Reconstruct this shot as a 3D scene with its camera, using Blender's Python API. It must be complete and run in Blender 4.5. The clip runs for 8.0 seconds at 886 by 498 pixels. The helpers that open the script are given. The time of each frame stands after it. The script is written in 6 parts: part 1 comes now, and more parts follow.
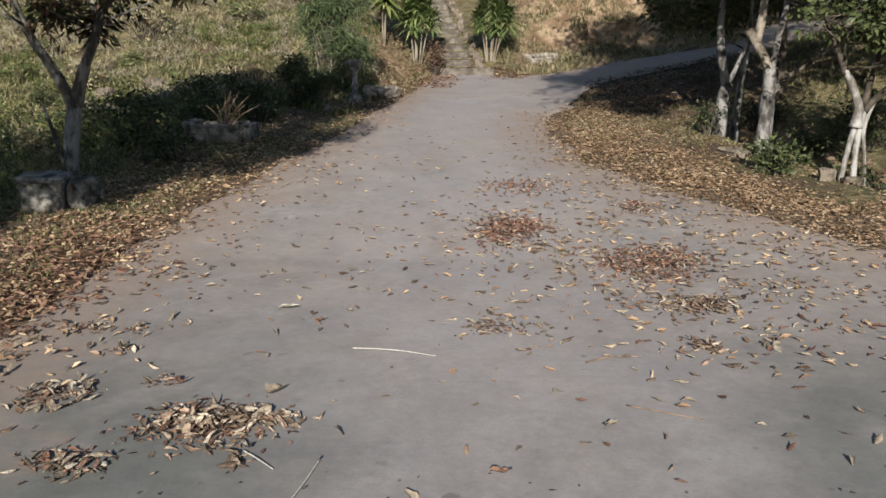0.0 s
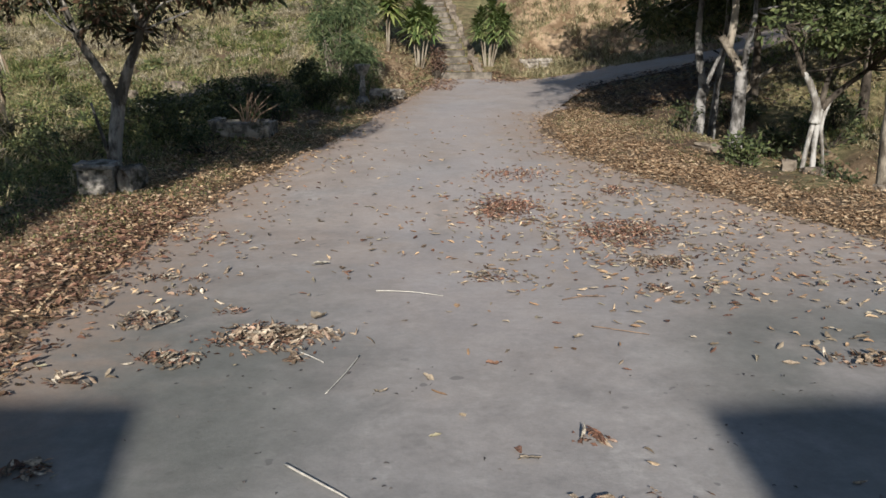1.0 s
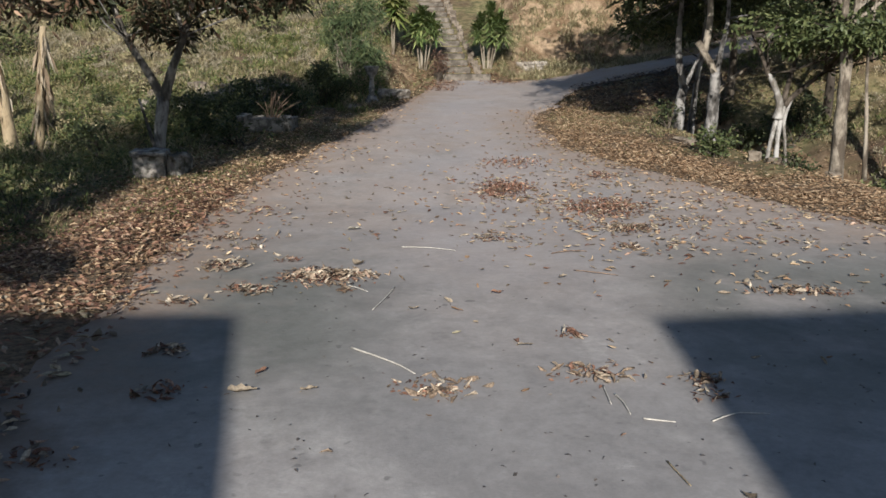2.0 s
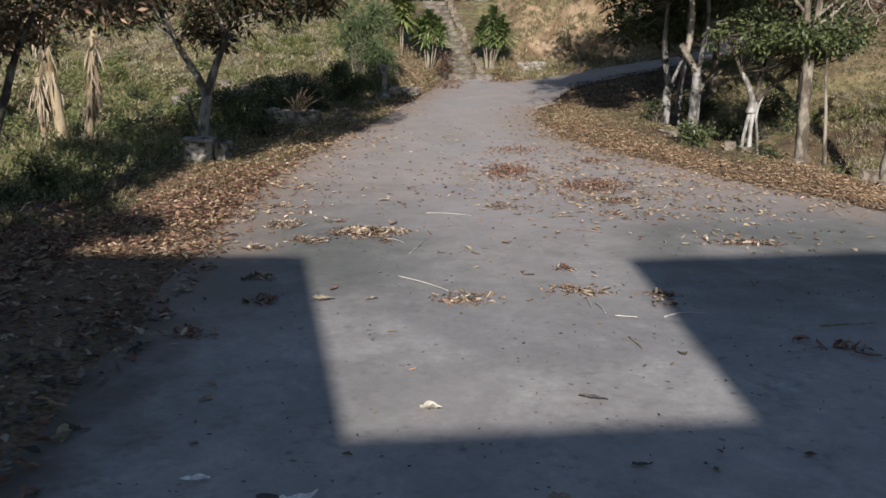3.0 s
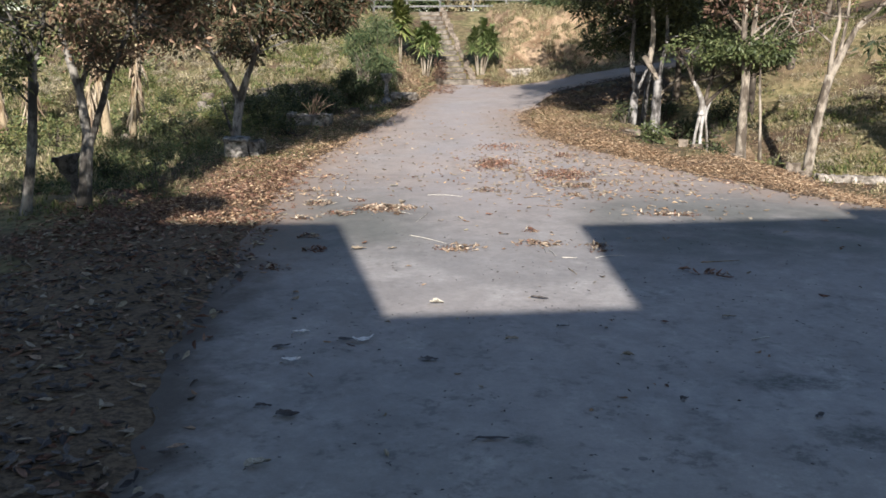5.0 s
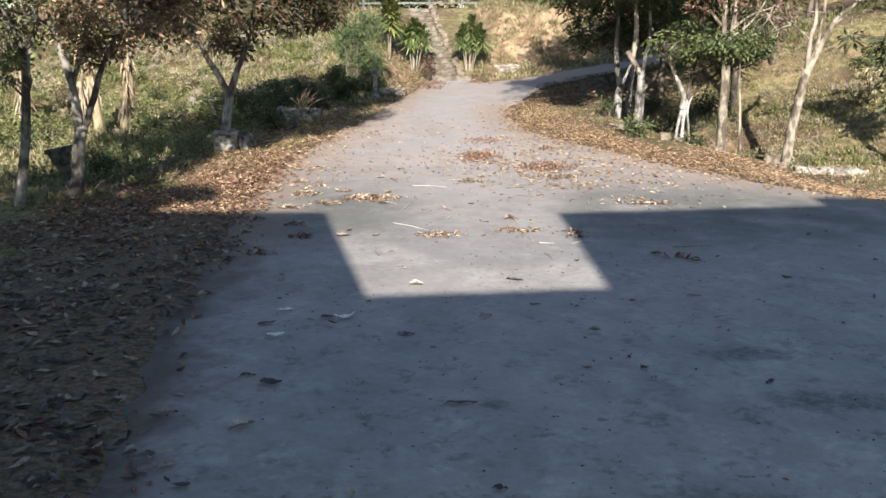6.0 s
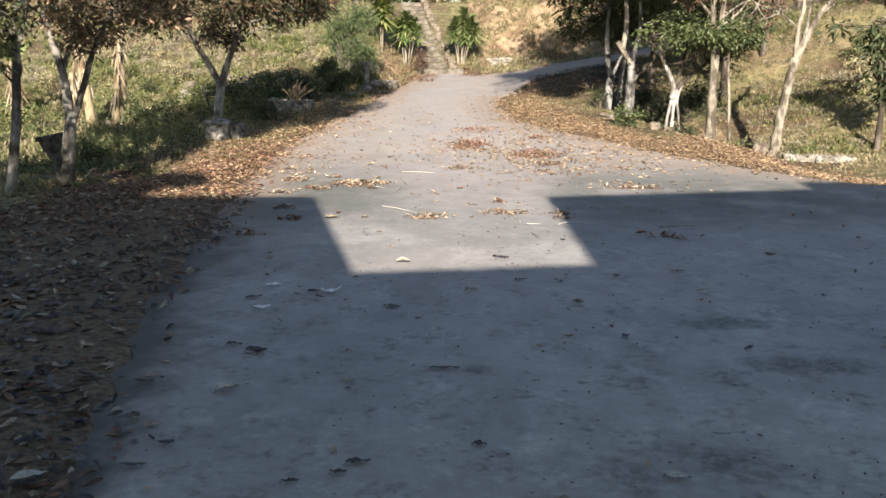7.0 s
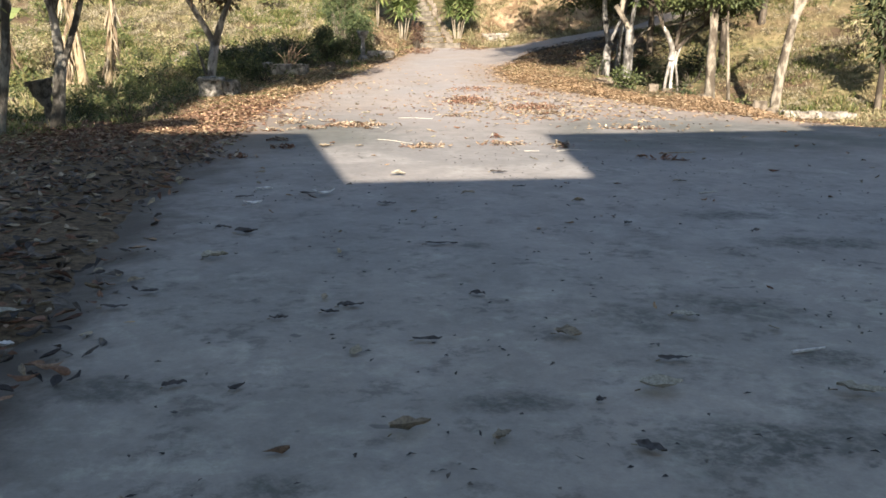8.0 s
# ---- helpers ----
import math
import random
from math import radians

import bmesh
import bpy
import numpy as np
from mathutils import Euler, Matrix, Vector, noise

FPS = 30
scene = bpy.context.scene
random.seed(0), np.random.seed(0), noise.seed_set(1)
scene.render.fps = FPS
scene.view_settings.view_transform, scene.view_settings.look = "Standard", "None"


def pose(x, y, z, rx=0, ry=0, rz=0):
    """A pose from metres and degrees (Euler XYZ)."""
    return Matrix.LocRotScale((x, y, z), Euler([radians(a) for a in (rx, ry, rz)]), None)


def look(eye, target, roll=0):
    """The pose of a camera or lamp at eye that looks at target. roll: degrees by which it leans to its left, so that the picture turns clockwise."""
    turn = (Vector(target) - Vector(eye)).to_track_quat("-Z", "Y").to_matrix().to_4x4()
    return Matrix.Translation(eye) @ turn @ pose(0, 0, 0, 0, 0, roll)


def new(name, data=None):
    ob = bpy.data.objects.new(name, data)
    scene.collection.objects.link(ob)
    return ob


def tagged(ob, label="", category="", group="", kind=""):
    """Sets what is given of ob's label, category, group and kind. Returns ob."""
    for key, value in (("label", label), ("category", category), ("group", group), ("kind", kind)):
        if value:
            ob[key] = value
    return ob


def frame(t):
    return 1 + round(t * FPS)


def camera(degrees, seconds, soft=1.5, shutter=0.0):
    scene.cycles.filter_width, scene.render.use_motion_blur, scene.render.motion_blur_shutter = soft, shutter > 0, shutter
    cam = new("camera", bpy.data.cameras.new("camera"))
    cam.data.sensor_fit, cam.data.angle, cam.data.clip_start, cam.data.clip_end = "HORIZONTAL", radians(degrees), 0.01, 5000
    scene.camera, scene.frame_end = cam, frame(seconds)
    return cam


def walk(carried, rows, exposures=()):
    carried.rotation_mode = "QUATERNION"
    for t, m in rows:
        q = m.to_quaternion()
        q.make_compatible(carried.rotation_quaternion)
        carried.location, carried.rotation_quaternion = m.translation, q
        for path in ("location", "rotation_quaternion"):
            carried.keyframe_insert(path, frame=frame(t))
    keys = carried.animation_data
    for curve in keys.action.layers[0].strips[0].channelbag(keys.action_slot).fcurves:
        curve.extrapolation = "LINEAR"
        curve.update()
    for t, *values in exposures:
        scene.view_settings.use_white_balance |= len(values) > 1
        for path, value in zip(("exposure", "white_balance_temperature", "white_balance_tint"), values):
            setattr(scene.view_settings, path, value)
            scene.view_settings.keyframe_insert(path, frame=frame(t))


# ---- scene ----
cam = camera(50.0, 8.0, soft=1.6)
PATH = [
    (0, (-0.014, -0.257, 1.633), (-0.056, 1.693, 1.19), 0.1),
    (0.5, (-0.017, -0.857, 1.622), (-0.058, 1.095, 1.186), 0.1),
    (1, (-0.03, -1.53, 1.626), (-0.07, 0.423, 1.196), 0.1),
    (1.5, (-0.057, -2.278, 1.645), (-0.094, -0.324, 1.219), 0.1),
    (1.7, (-0.083, -2.591, 1.644), (-0.117, -0.637, 1.219), 0.2),
    (2.8, (-0.258, -4.415, 1.642), (-0.287, -2.46, 1.22), 0.3),
    (3, (-0.287, -4.777, 1.656), (-0.315, -2.823, 1.234), 0.4),
    (3.5, (-0.364, -5.642, 1.686), (-0.391, -3.687, 1.265), 0.3),
    (4, (-0.384, -6.46, 1.738), (-0.412, -4.502, 1.33), 0.6),
    (4.2, (-0.38, -6.727, 1.776), (-0.407, -4.77, 1.363), 0.5),
    (5.3, (-0.259, -7.537, 1.874), (-0.27, -5.581, 1.454), 0.2),
    (5.5, (-0.238, -7.606, 1.87), (-0.245, -5.651, 1.449), 0.2),
    (6, (-0.192, -7.733, 1.829), (-0.192, -5.778, 1.405), 0.2),
    (6.5, (-0.151, -7.807, 1.787), (-0.145, -5.853, 1.362), 0.1),
    (7, (-0.128, -7.834, 1.688), (-0.117, -5.88, 1.26), 0.1),
    (7.5, (-0.126, -7.822, 1.355), (-0.111, -5.87, 0.922), 0.1),
    (8, (-0.128, -7.798, 1.034), (-0.109, -5.846, 0.599), 0.2),
]
EXPOSURES = [(0.0, 0.78, 6150, 10), (3.0, 0.75, 6040, 12), (3.5, 0.74, 6080, 14), (4.0, 0.75, 6080, 14), (5.5, 1.58, 6130, 12.5), (7.0, 1.71, 6600, 10.5), (7.5, 1.73, 6680, 11), (8.0, 1.85, 6840, 11.5)]
walk(cam, [(t, look(eye, target, roll)) for t, eye, target, roll in PATH], EXPOSURES)

# ---- light ----
SUN_EL, SUN_AZ = 21.6, 0.7          # degrees: height, and how far the shadows turn to +x from +y
world = bpy.data.worlds.new("world")
scene.world = world
world.use_nodes = True
wt = world.node_tree
sky = wt.nodes.new("ShaderNodeTexSky")
sky.sky_type, sky.sun_disc = "NISHITA", False
sky.sun_elevation, sky.sun_rotation = radians(SUN_EL), radians(180 + SUN_AZ)
sky.air_density, sky.dust_density = 1.0, 0.6
wt.links.new(sky.outputs[0], wt.nodes["Background"].inputs[0])
wt.nodes["Background"].inputs[1].default_value = 0.06
sun = new("sun", bpy.data.lights.new("sun", "SUN"))
sun.data.energy, sun.data.angle, sun.data.color = 4.6, radians(0.53), (1.0, 0.925, 0.82)
way = Vector((math.sin(radians(SUN_AZ)) * math.cos(radians(SUN_EL)), math.cos(radians(SUN_AZ)) * math.cos(radians(SUN_EL)), -math.sin(radians(SUN_EL))))
sun.rotation_mode = "QUATERNION"
sun.rotation_quaternion = way.to_track_quat("-Z", "Y")
sun.location = (0, -40, 30)


# ---- materials ----
class Mat:
    """A node material with a few short ways to add nodes."""
    def __init__(self, name, rough=0.9):
        self.m = bpy.data.materials.new(name)
        self.m.use_nodes = True
        self.t = self.m.node_tree
        self.b = self.t.nodes["Principled BSDF"]
        self.b.inputs["Roughness"].default_value = rough
        self.b.inputs["Specular IOR Level"].default_value = 0.25
        self.pos = self.node("ShaderNodeNewGeometry").outputs["Position"]

    def node(self, kind):
        return self.t.nodes.new(kind)

    def put(self, a, b):
        if isinstance(a, (int, float, tuple)):
            b.default_value = a
        else:
            self.t.links.new(a, b)

    def noise(self, scale, detail=4, rough=0.55, stretch=(1, 1, 1), warp=0.0):
        mp = self.node("ShaderNodeMapping")
        mp.inputs["Scale"].default_value = stretch
        self.put(self.pos, mp.inputs["Vector"])
        n = self.node("ShaderNodeTexNoise")
        n.inputs["Scale"].default_value, n.inputs["Detail"].default_value = scale, detail
        n.inputs["Roughness"].default_value, n.inputs["Distortion"].default_value = rough, warp
        self.put(mp.outputs[0], n.inputs["Vector"])
        return n.outputs["Fac"]

    def ramp(self, fac, lo, hi):
        r = self.node("ShaderNodeMapRange")
        r.interpolation_type = "SMOOTHSTEP"
        self.put(fac, r.inputs[0])
        r.inputs[1].default_value, r.inputs[2].default_value = lo, hi
        return r.outputs[0]

    def math(self, op, a, b):
        n = self.node("ShaderNodeMath")
        n.operation = op
        self.put(a, n.inputs[0])
        self.put(b, n.inputs[1])
        return n.outputs[0]

    def mix(self, fac, a, b, kind="MIX"):
        n = self.node("ShaderNodeMix")
        n.data_type, n.blend_type = "RGBA", kind
        self.put(fac, n.inputs[0])
        self.put(a if not isinstance(a, tuple) else (*a, 1), n.inputs[6])
        self.put(b if not isinstance(b, tuple) else (*b, 1), n.inputs[7])
        return n.outputs[2]

    def scale_value(self, col, fac, lo, hi):
        r = self.node("ShaderNodeMapRange")
        self.put(fac, r.inputs[0])
        r.inputs[3].default_value, r.inputs[4].default_value = lo, hi
        h = self.node("ShaderNodeHueSaturation")
        self.put(r.outputs[0], h.inputs["Value"])
        self.put(col, h.inputs["Color"])
        return h.outputs[0]

    def island(self):
        return self.node("ShaderNodeNewGeometry").outputs["Random Per Island"]

    def random(self):
        return self.node("ShaderNodeObjectInfo").outputs["Random"]

    def ramp_colors(self, fac, stops):
        r = self.node("ShaderNodeValToRGB")
        self.put(fac, r.inputs[0])
        el = r.color_ramp.elements
        while len(el) < len(stops):
            el.new(0.5)
        for e, (p, c) in zip(el, stops):
            e.position, e.color = p, (*c, 1)
        return r.outputs[0]

    def done(self, col, bump=None, strength=0.3, dist=0.02, rough=None, translucent=0.0):
        self.put(col, self.b.inputs["Base Color"])
        if rough is not None:
            self.put(rough, self.b.inputs["Roughness"])
        if bump is not None:
            n = self.node("ShaderNodeBump")
            n.inputs["Strength"].default_value, n.inputs["Distance"].default_value = strength, dist
            self.put(bump, n.inputs["Height"])
            self.put(n.outputs[0], self.b.inputs["Normal"])
        if translucent:
            tr = self.node("ShaderNodeBsdfTranslucent")
            self.put(col, tr.inputs["Color"])
            mx = self.node("ShaderNodeMixShader")
            mx.inputs[0].default_value = translucent
            self.put(self.b.outputs[0], mx.inputs[1])
            self.put(tr.outputs[0], mx.inputs[2])
            self.put(mx.outputs[0], self.t.nodes["Material Output"].inputs["Surface"])
        return self.m


def road_material():
    m = Mat("concrete_road", 0.85)
    sep = m.node("ShaderNodeSeparateXYZ")
    m.put(m.pos, sep.inputs[0])
    big, mid, fine = m.noise(0.35, 3), m.noise(2.2, 5, 0.6), m.noise(60, 4, 0.7)
    col = m.mix(m.ramp(big, 0.3, 0.7), (0.235, 0.224, 0.214), (0.305, 0.28, 0.26))
    col = m.mix(m.math("MULTIPLY", m.ramp(mid, 0.48, 0.75), 0.5), col, (0.36, 0.34, 0.32))
    stain = m.math("MULTIPLY", m.ramp(m.noise(1.1, 6, 0.65, (1, 0.8, 1)), 0.56, 0.68), m.ramp(m.noise(9, 5, 0.7), 0.38, 0.62))
    col = m.mix(m.math("MULTIPLY", stain, 0.6), col, (0.13, 0.125, 0.118))
    streak = m.ramp(m.noise(1.6, 4, 0.5, (2.5, 0.25, 1)), 0.55, 0.8)
    col = m.mix(m.math("MULTIPLY", streak, 0.25), col, (0.2, 0.19, 0.185))
    # dark mossy patches: middle, half sizes, turn
    stains = [(1.08, -4.27, 0.34, 0.15, -0.5), (0.66, -5.54, 0.22, 0.22, 0.0), (0.9, -5.5, 0.2, 0.14, 0.0), (-1.09, -5.14, 0.17, 0.1, 0.0), (0.98, -5.3, 0.18, 0.1, -0.3), (1.84, -3.07, 0.4, 0.14, -0.1),
              (1.2, -4.85, 0.18, 0.11, -0.2), (0.64, -4.4, 0.12, 0.2, 0.4), (0.12, -5.25, 0.18, 0.09, 0.0), (-0.5, -5.76, 0.13, 0.09, 0.0), (0.07, -3.12, 0.08, 0.06, 0.0), (1.65, -2.3, 0.34, 0.15, 0.0)]
    for cx, cy, rx, ry, turn in stains:
        mp = m.node("ShaderNodeMapping")
        mp.vector_type = "TEXTURE"
        mp.inputs["Location"].default_value, mp.inputs["Rotation"].default_value, mp.inputs["Scale"].default_value = (cx, cy, 0), (0, 0, turn), (rx, ry, 1)
        m.put(m.pos, mp.inputs["Vector"])
        ln = m.node("ShaderNodeVectorMath")
        ln.operation = "LENGTH"
        m.put(mp.outputs[0], ln.inputs[0])
        d = m.math("ADD", ln.outputs["Value"], m.math("MULTIPLY", m.math("SUBTRACT", m.noise(5, 7, 0.7), 0.5), 2.9))
        grain = m.math("ADD", 0.35, m.math("MULTIPLY", m.ramp(m.noise(26, 6, 0.7), 0.36, 0.6), 0.65))
        col = m.mix(m.math("MULTIPLY", m.math("MULTIPLY", m.ramp(d, 1.35, 0.4), grain), 0.78), col, (0.078, 0.08, 0.074))
    near = m.ramp(sep.outputs[1], 0.5, -4.0)
    blot = m.math("MULTIPLY", m.ramp(m.noise(3.2, 7, 0.7), 0.5, 0.6), m.ramp(m.noise(15, 7, 0.75), 0.45, 0.58))
    col = m.mix(m.math("MULTIPLY", blot, m.math("ADD", 0.25, m.math("MULTIPLY", near, 0.35))), col, (0.1, 0.097, 0.093))
    worn = m.math("MULTIPLY", m.ramp(m.noise(2.1, 7, 0.7, (1, 0.8, 1), 0.6), 0.54, 0.66), m.ramp(m.noise(19, 6, 0.75), 0.4, 0.6))
    col = m.mix(m.math("MULTIPLY", worn, 0.45), col, (0.42, 0.4, 0.37))
    # pale blooms of lichen on the oldest stretch
    bloom = m.math("MULTIPLY", m.math("MULTIPLY", m.ramp(m.noise(4.2, 6, 0.7, (1, 1, 1), 0.8), 0.5, 0.64), m.ramp(m.noise(13, 6, 0.75), 0.4, 0.6)), m.ramp(sep.outputs[1], -2.6, -4.4))
    col = m.mix(m.math("MULTIPLY", bloom, 0.42), col, (0.4, 0.4, 0.36))
    # a pale scuffed patch
    pale = m.math("MULTIPLY", m.ramp(m.noise(1.4, 6, 0.65, (1, 0.7, 1)), 0.52, 0.72), 0.4)
    col = m.mix(pale, col, (0.43, 0.41, 0.38))
    # reddish dust lying on the far stretch
    far = m.math("MULTIPLY", m.ramp(sep.outputs[1], 0.5, 7.0), m.ramp(m.noise(0.9, 6, 0.65), 0.2, 0.65))
    col = m.mix(m.math("MULTIPLY", far, 0.82), col, (0.325, 0.268, 0.226))
    # near stretch painted lighter and warmer to lift the building's shade
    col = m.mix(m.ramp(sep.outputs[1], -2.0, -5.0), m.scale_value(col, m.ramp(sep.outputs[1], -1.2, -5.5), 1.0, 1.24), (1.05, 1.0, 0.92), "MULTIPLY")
    # greenish dark sides: dirt plus painted corner falloff, centre left lighter for glare
    wide = m.ramp(m.math("ABSOLUTE", m.math("SUBTRACT", sep.outputs[0], 0.3), 0.0), 0.4, 1.4)
    dim_sides = m.math("MULTIPLY", m.math("MULTIPLY", m.ramp(sep.outputs[1], 5.5, 3.2), m.ramp(sep.outputs[1], 0.3, 1.8)), m.math("MULTIPLY", wide, m.ramp(m.noise(1.2, 5, 0.6), 0.2, 0.6)))
    col = m.mix(m.math("MULTIPLY", dim_sides, 0.92), col, (0.138, 0.14, 0.125))
    # small dark spots
    spot = m.math("MULTIPLY", m.ramp(m.noise(11, 2, 0.4), 0.69, 0.73), m.ramp(m.noise(1.3, 2), 0.45, 0.6))
    col = m.mix(m.math("MULTIPLY", spot, 0.6), col, (0.1, 0.095, 0.09))
    # soft mottling: dust smeared pale, damp grime darker
    smear = m.ramp(m.noise(1.9, 7, 0.62, (1, 0.75, 1), 0.5), 0.34, 0.66)
    col = m.scale_value(m.scale_value(col, smear, 0.91, 1.08), m.ramp(m.noise(6.5, 6, 0.65, (1, 0.8, 1), 0.4), 0.36, 0.64), 0.95, 1.05)
    lilac = m.math("MULTIPLY", m.math("MULTIPLY", m.ramp(m.math("ABSOLUTE", m.math("SUBTRACT", sep.outputs[0], 0.1), 0.0), 1.7, 0.3), m.ramp(sep.outputs[1], 2.4, 4.6)), m.ramp(m.noise(1.3, 6, 0.65, (1, 0.6, 1), 0.3), 0.3, 0.6))
    col = m.mix(m.math("MULTIPLY", lilac, 0.5), col, (0.345, 0.318, 0.31))
    # earth washed in from the sides; darker tone painted where the building's shade falls
    at = m.node("ShaderNodeAttribute")
    at.attribute_name = "edge"
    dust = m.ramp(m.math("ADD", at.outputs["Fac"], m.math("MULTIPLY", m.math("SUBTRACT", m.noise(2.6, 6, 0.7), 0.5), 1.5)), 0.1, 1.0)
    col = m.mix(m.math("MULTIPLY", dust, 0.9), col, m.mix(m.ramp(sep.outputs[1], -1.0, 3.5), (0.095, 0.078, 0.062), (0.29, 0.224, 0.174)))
    col = m.scale_value(m.scale_value(col, fine, 0.84, 1.15), m.ramp(m.noise(17, 7, 0.8), 0.36, 0.64), 0.94, 1.05)
    h = m.math("ADD", m.math("MULTIPLY", fine, 0.4), m.math("MULTIPLY", mid, 1.0))
    return m.done(col, h, 0.25, 0.015)


def ground_material():
    m = Mat("soil_and_grass", 0.95)
    big, mid, fine = m.noise(0.5, 4), m.noise(3.5, 5, 0.65), m.noise(38, 4, 0.7)
    soil = m.mix(m.ramp(mid, 0.35, 0.65), (0.075, 0.05, 0.031), (0.13, 0.088, 0.053))
    grass = m.mix(m.ramp(m.noise(6, 4), 0.35, 0.65), (0.09, 0.09, 0.037), (0.24, 0.2, 0.1))
    col = m.mix(m.ramp(big, 0.4, 0.6), soil, grass)
    sep = m.node("ShaderNodeSeparateXYZ")
    m.put(m.node("ShaderNodeNewGeometry").outputs["True Normal"], sep.inputs[0])
    steep = m.ramp(sep.outputs[2], 0.9, 0.78)
    clay = m.mix(m.ramp(m.noise(1.6, 8, 0.72, (1, 1, 0.5), 0.5), 0.4, 0.62), (0.14, 0.09, 0.05), (0.36, 0.262, 0.165))
    col = m.mix(steep, col, clay)
    at = m.node("ShaderNodeAttribute")
    at.attribute_name = "litter"
    mould = m.mix(m.ramp(m.noise(20, 5, 0.7), 0.35, 0.65), (0.08, 0.058, 0.038), (0.21, 0.148, 0.09))
    col = m.mix(m.ramp(m.math("ADD", at.outputs["Fac"], m.math("MULTIPLY", m.math("SUBTRACT", mid, 0.5), 0.8)), 0.3, 0.7), col, mould)
    col = m.scale_value(col, fine, 0.6, 1.35)
    return m.done(col, m.math("ADD", mid, m.math("MULTIPLY", fine, 0.5)), 0.6, 0.06)


def leaf_material(name, stops, translucent=0.2, rough=0.6, spread=0.45):
    m = Mat(name, rough)
    isl = m.island()
    col = m.ramp_colors(isl, stops)
    col = m.scale_value(col, m.noise(22, 3), 1 - spread, 1 + spread)
    if rough > 0.65:
        col = m.scale_value(col, m.ramp(m.noise(85, 5, 0.75), 0.36, 0.64), 0.72, 1.25)
    return m.done(col, translucent=translucent)


def leaf_object_material(name, stops):
    """For leaves that are objects of their own: each takes its own tone."""
    m = Mat(name, 0.75)
    col = m.ramp_colors(m.random(), stops)
    col = m.scale_value(m.scale_value(col, m.ramp(m.noise(75, 5, 0.75), 0.36, 0.64), 0.5, 1.45), m.ramp(m.noise(24, 3), 0.35, 0.65), 0.7, 1.25)
    return m.done(col, m.noise(90, 4, 0.7), 0.4, 0.004, translucent=0.08)


def bark_material(name, dark, light, patch=0.5, rough=0.9):
    m = Mat(name, rough)
    a, b = m.noise(5, 5, 0.65, (1, 1, 0.45)), m.noise(45, 4, 0.7, (1, 1, 0.3))
    col = m.mix(m.ramp(a, patch - 0.09, patch + 0.09), dark, light)
    col = m.scale_value(col, b, 0.6, 1.3)
    return m.done(col, m.math("ADD", a, b), 0.7, 0.02)


def stone_material(name, dark, light, scale=6, moss=None):
    m = Mat(name, 0.92)
    a, b = m.noise(scale, 6, 0.7), m.noise(scale * 9, 4, 0.7)
    col = m.mix(m.ramp(a, 0.4, 0.6), dark, light)
    if moss:
        col = m.mix(m.ramp(m.noise(scale * 0.6, 5, 0.7), 0.5, 0.62), col, moss)
    col = m.scale_value(m.scale_value(col, b, 0.7, 1.25), m.random(), 0.85, 1.15)
    return m.done(col, m.math("ADD", a, m.math("MULTIPLY", b, 0.4)), 0.7, 0.03)


ROAD = road_material()
GROUND = ground_material()
LITTER = leaf_material("dry_leaves", [(0.0, (0.14, 0.085, 0.05)), (0.3, (0.275, 0.175, 0.1)), (0.65, (0.405, 0.277, 0.163)), (1.0, (0.53, 0.41, 0.265))], 0.1, 0.75)
LITTER_RED = leaf_material("reddish_dry_leaves", [(0.0, (0.08, 0.043, 0.03)), (0.4, (0.175, 0.092, 0.06)), (0.8, (0.265, 0.16, 0.105)), (1.0, (0.36, 0.265, 0.185))], 0.1, 0.75)
LITTER_PALE = leaf_material("pale_dry_leaves", [(0.0, (0.11, 0.085, 0.058)), (0.4, (0.22, 0.175, 0.12)), (0.8, (0.36, 0.3, 0.22)), (1.0, (0.26, 0.235, 0.15))], 0.1, 0.7)
LEAF_TAN = leaf_object_material("dry_leaf_tan", [(0.0, (0.085, 0.06, 0.042)), (0.35, (0.185, 0.136, 0.094)), (0.75, (0.3, 0.232, 0.164)), (1.0, (0.45, 0.38, 0.29))])
LEAF_BROWN = leaf_object_material("dry_leaf_brown", [(0.0, (0.07, 0.041, 0.031)), (0.4, (0.17, 0.088, 0.058)), (0.8, (0.27, 0.148, 0.1)), (1.0, (0.37, 0.268, 0.2))])
LEAF_PALE = leaf_object_material("dry_leaf_pale", [(0.0, (0.09, 0.07, 0.05)), (0.4, (0.19, 0.15, 0.11)), (0.75, (0.3, 0.255, 0.19)), (1.0, (0.43, 0.38, 0.3))])
MANGO = leaf_material("dark_bronze_leaves", [(0.0, (0.028, 0.037, 0.017)), (0.5, (0.056, 0.055, 0.028)), (0.8, (0.1, 0.064, 0.038)), (1.0, (0.16, 0.094, 0.057))], 0.22)
BROWN_CROWN = leaf_material("browning_leaves", [(0.0, (0.0634, 0.0732, 0.0372)), (0.4, (0.1337, 0.1048, 0.0618)), (0.75, (0.2466, 0.1558, 0.0984)), (1.0, (0.4683, 0.313, 0.2054))], 0.28)
GREEN = leaf_material("green_leaves", [(0.0, (0.04, 0.055, 0.021)), (0.5, (0.074, 0.094, 0.035)), (1.0, (0.14, 0.155, 0.064))], 0.22, 0.5)
DARK_GREEN = leaf_material("dark_green_leaves", [(0.0, (0.028, 0.038, 0.0175)), (0.5, (0.055, 0.068, 0.03)), (1.0, (0.105, 0.115, 0.048))], 0.2)
FEATHER = leaf_material("grey_green_needles", [(0.0, (0.034, 0.056, 0.024)), (0.6, (0.074, 0.101, 0.042)), (1.0, (0.15, 0.165, 0.072))], 0.2)
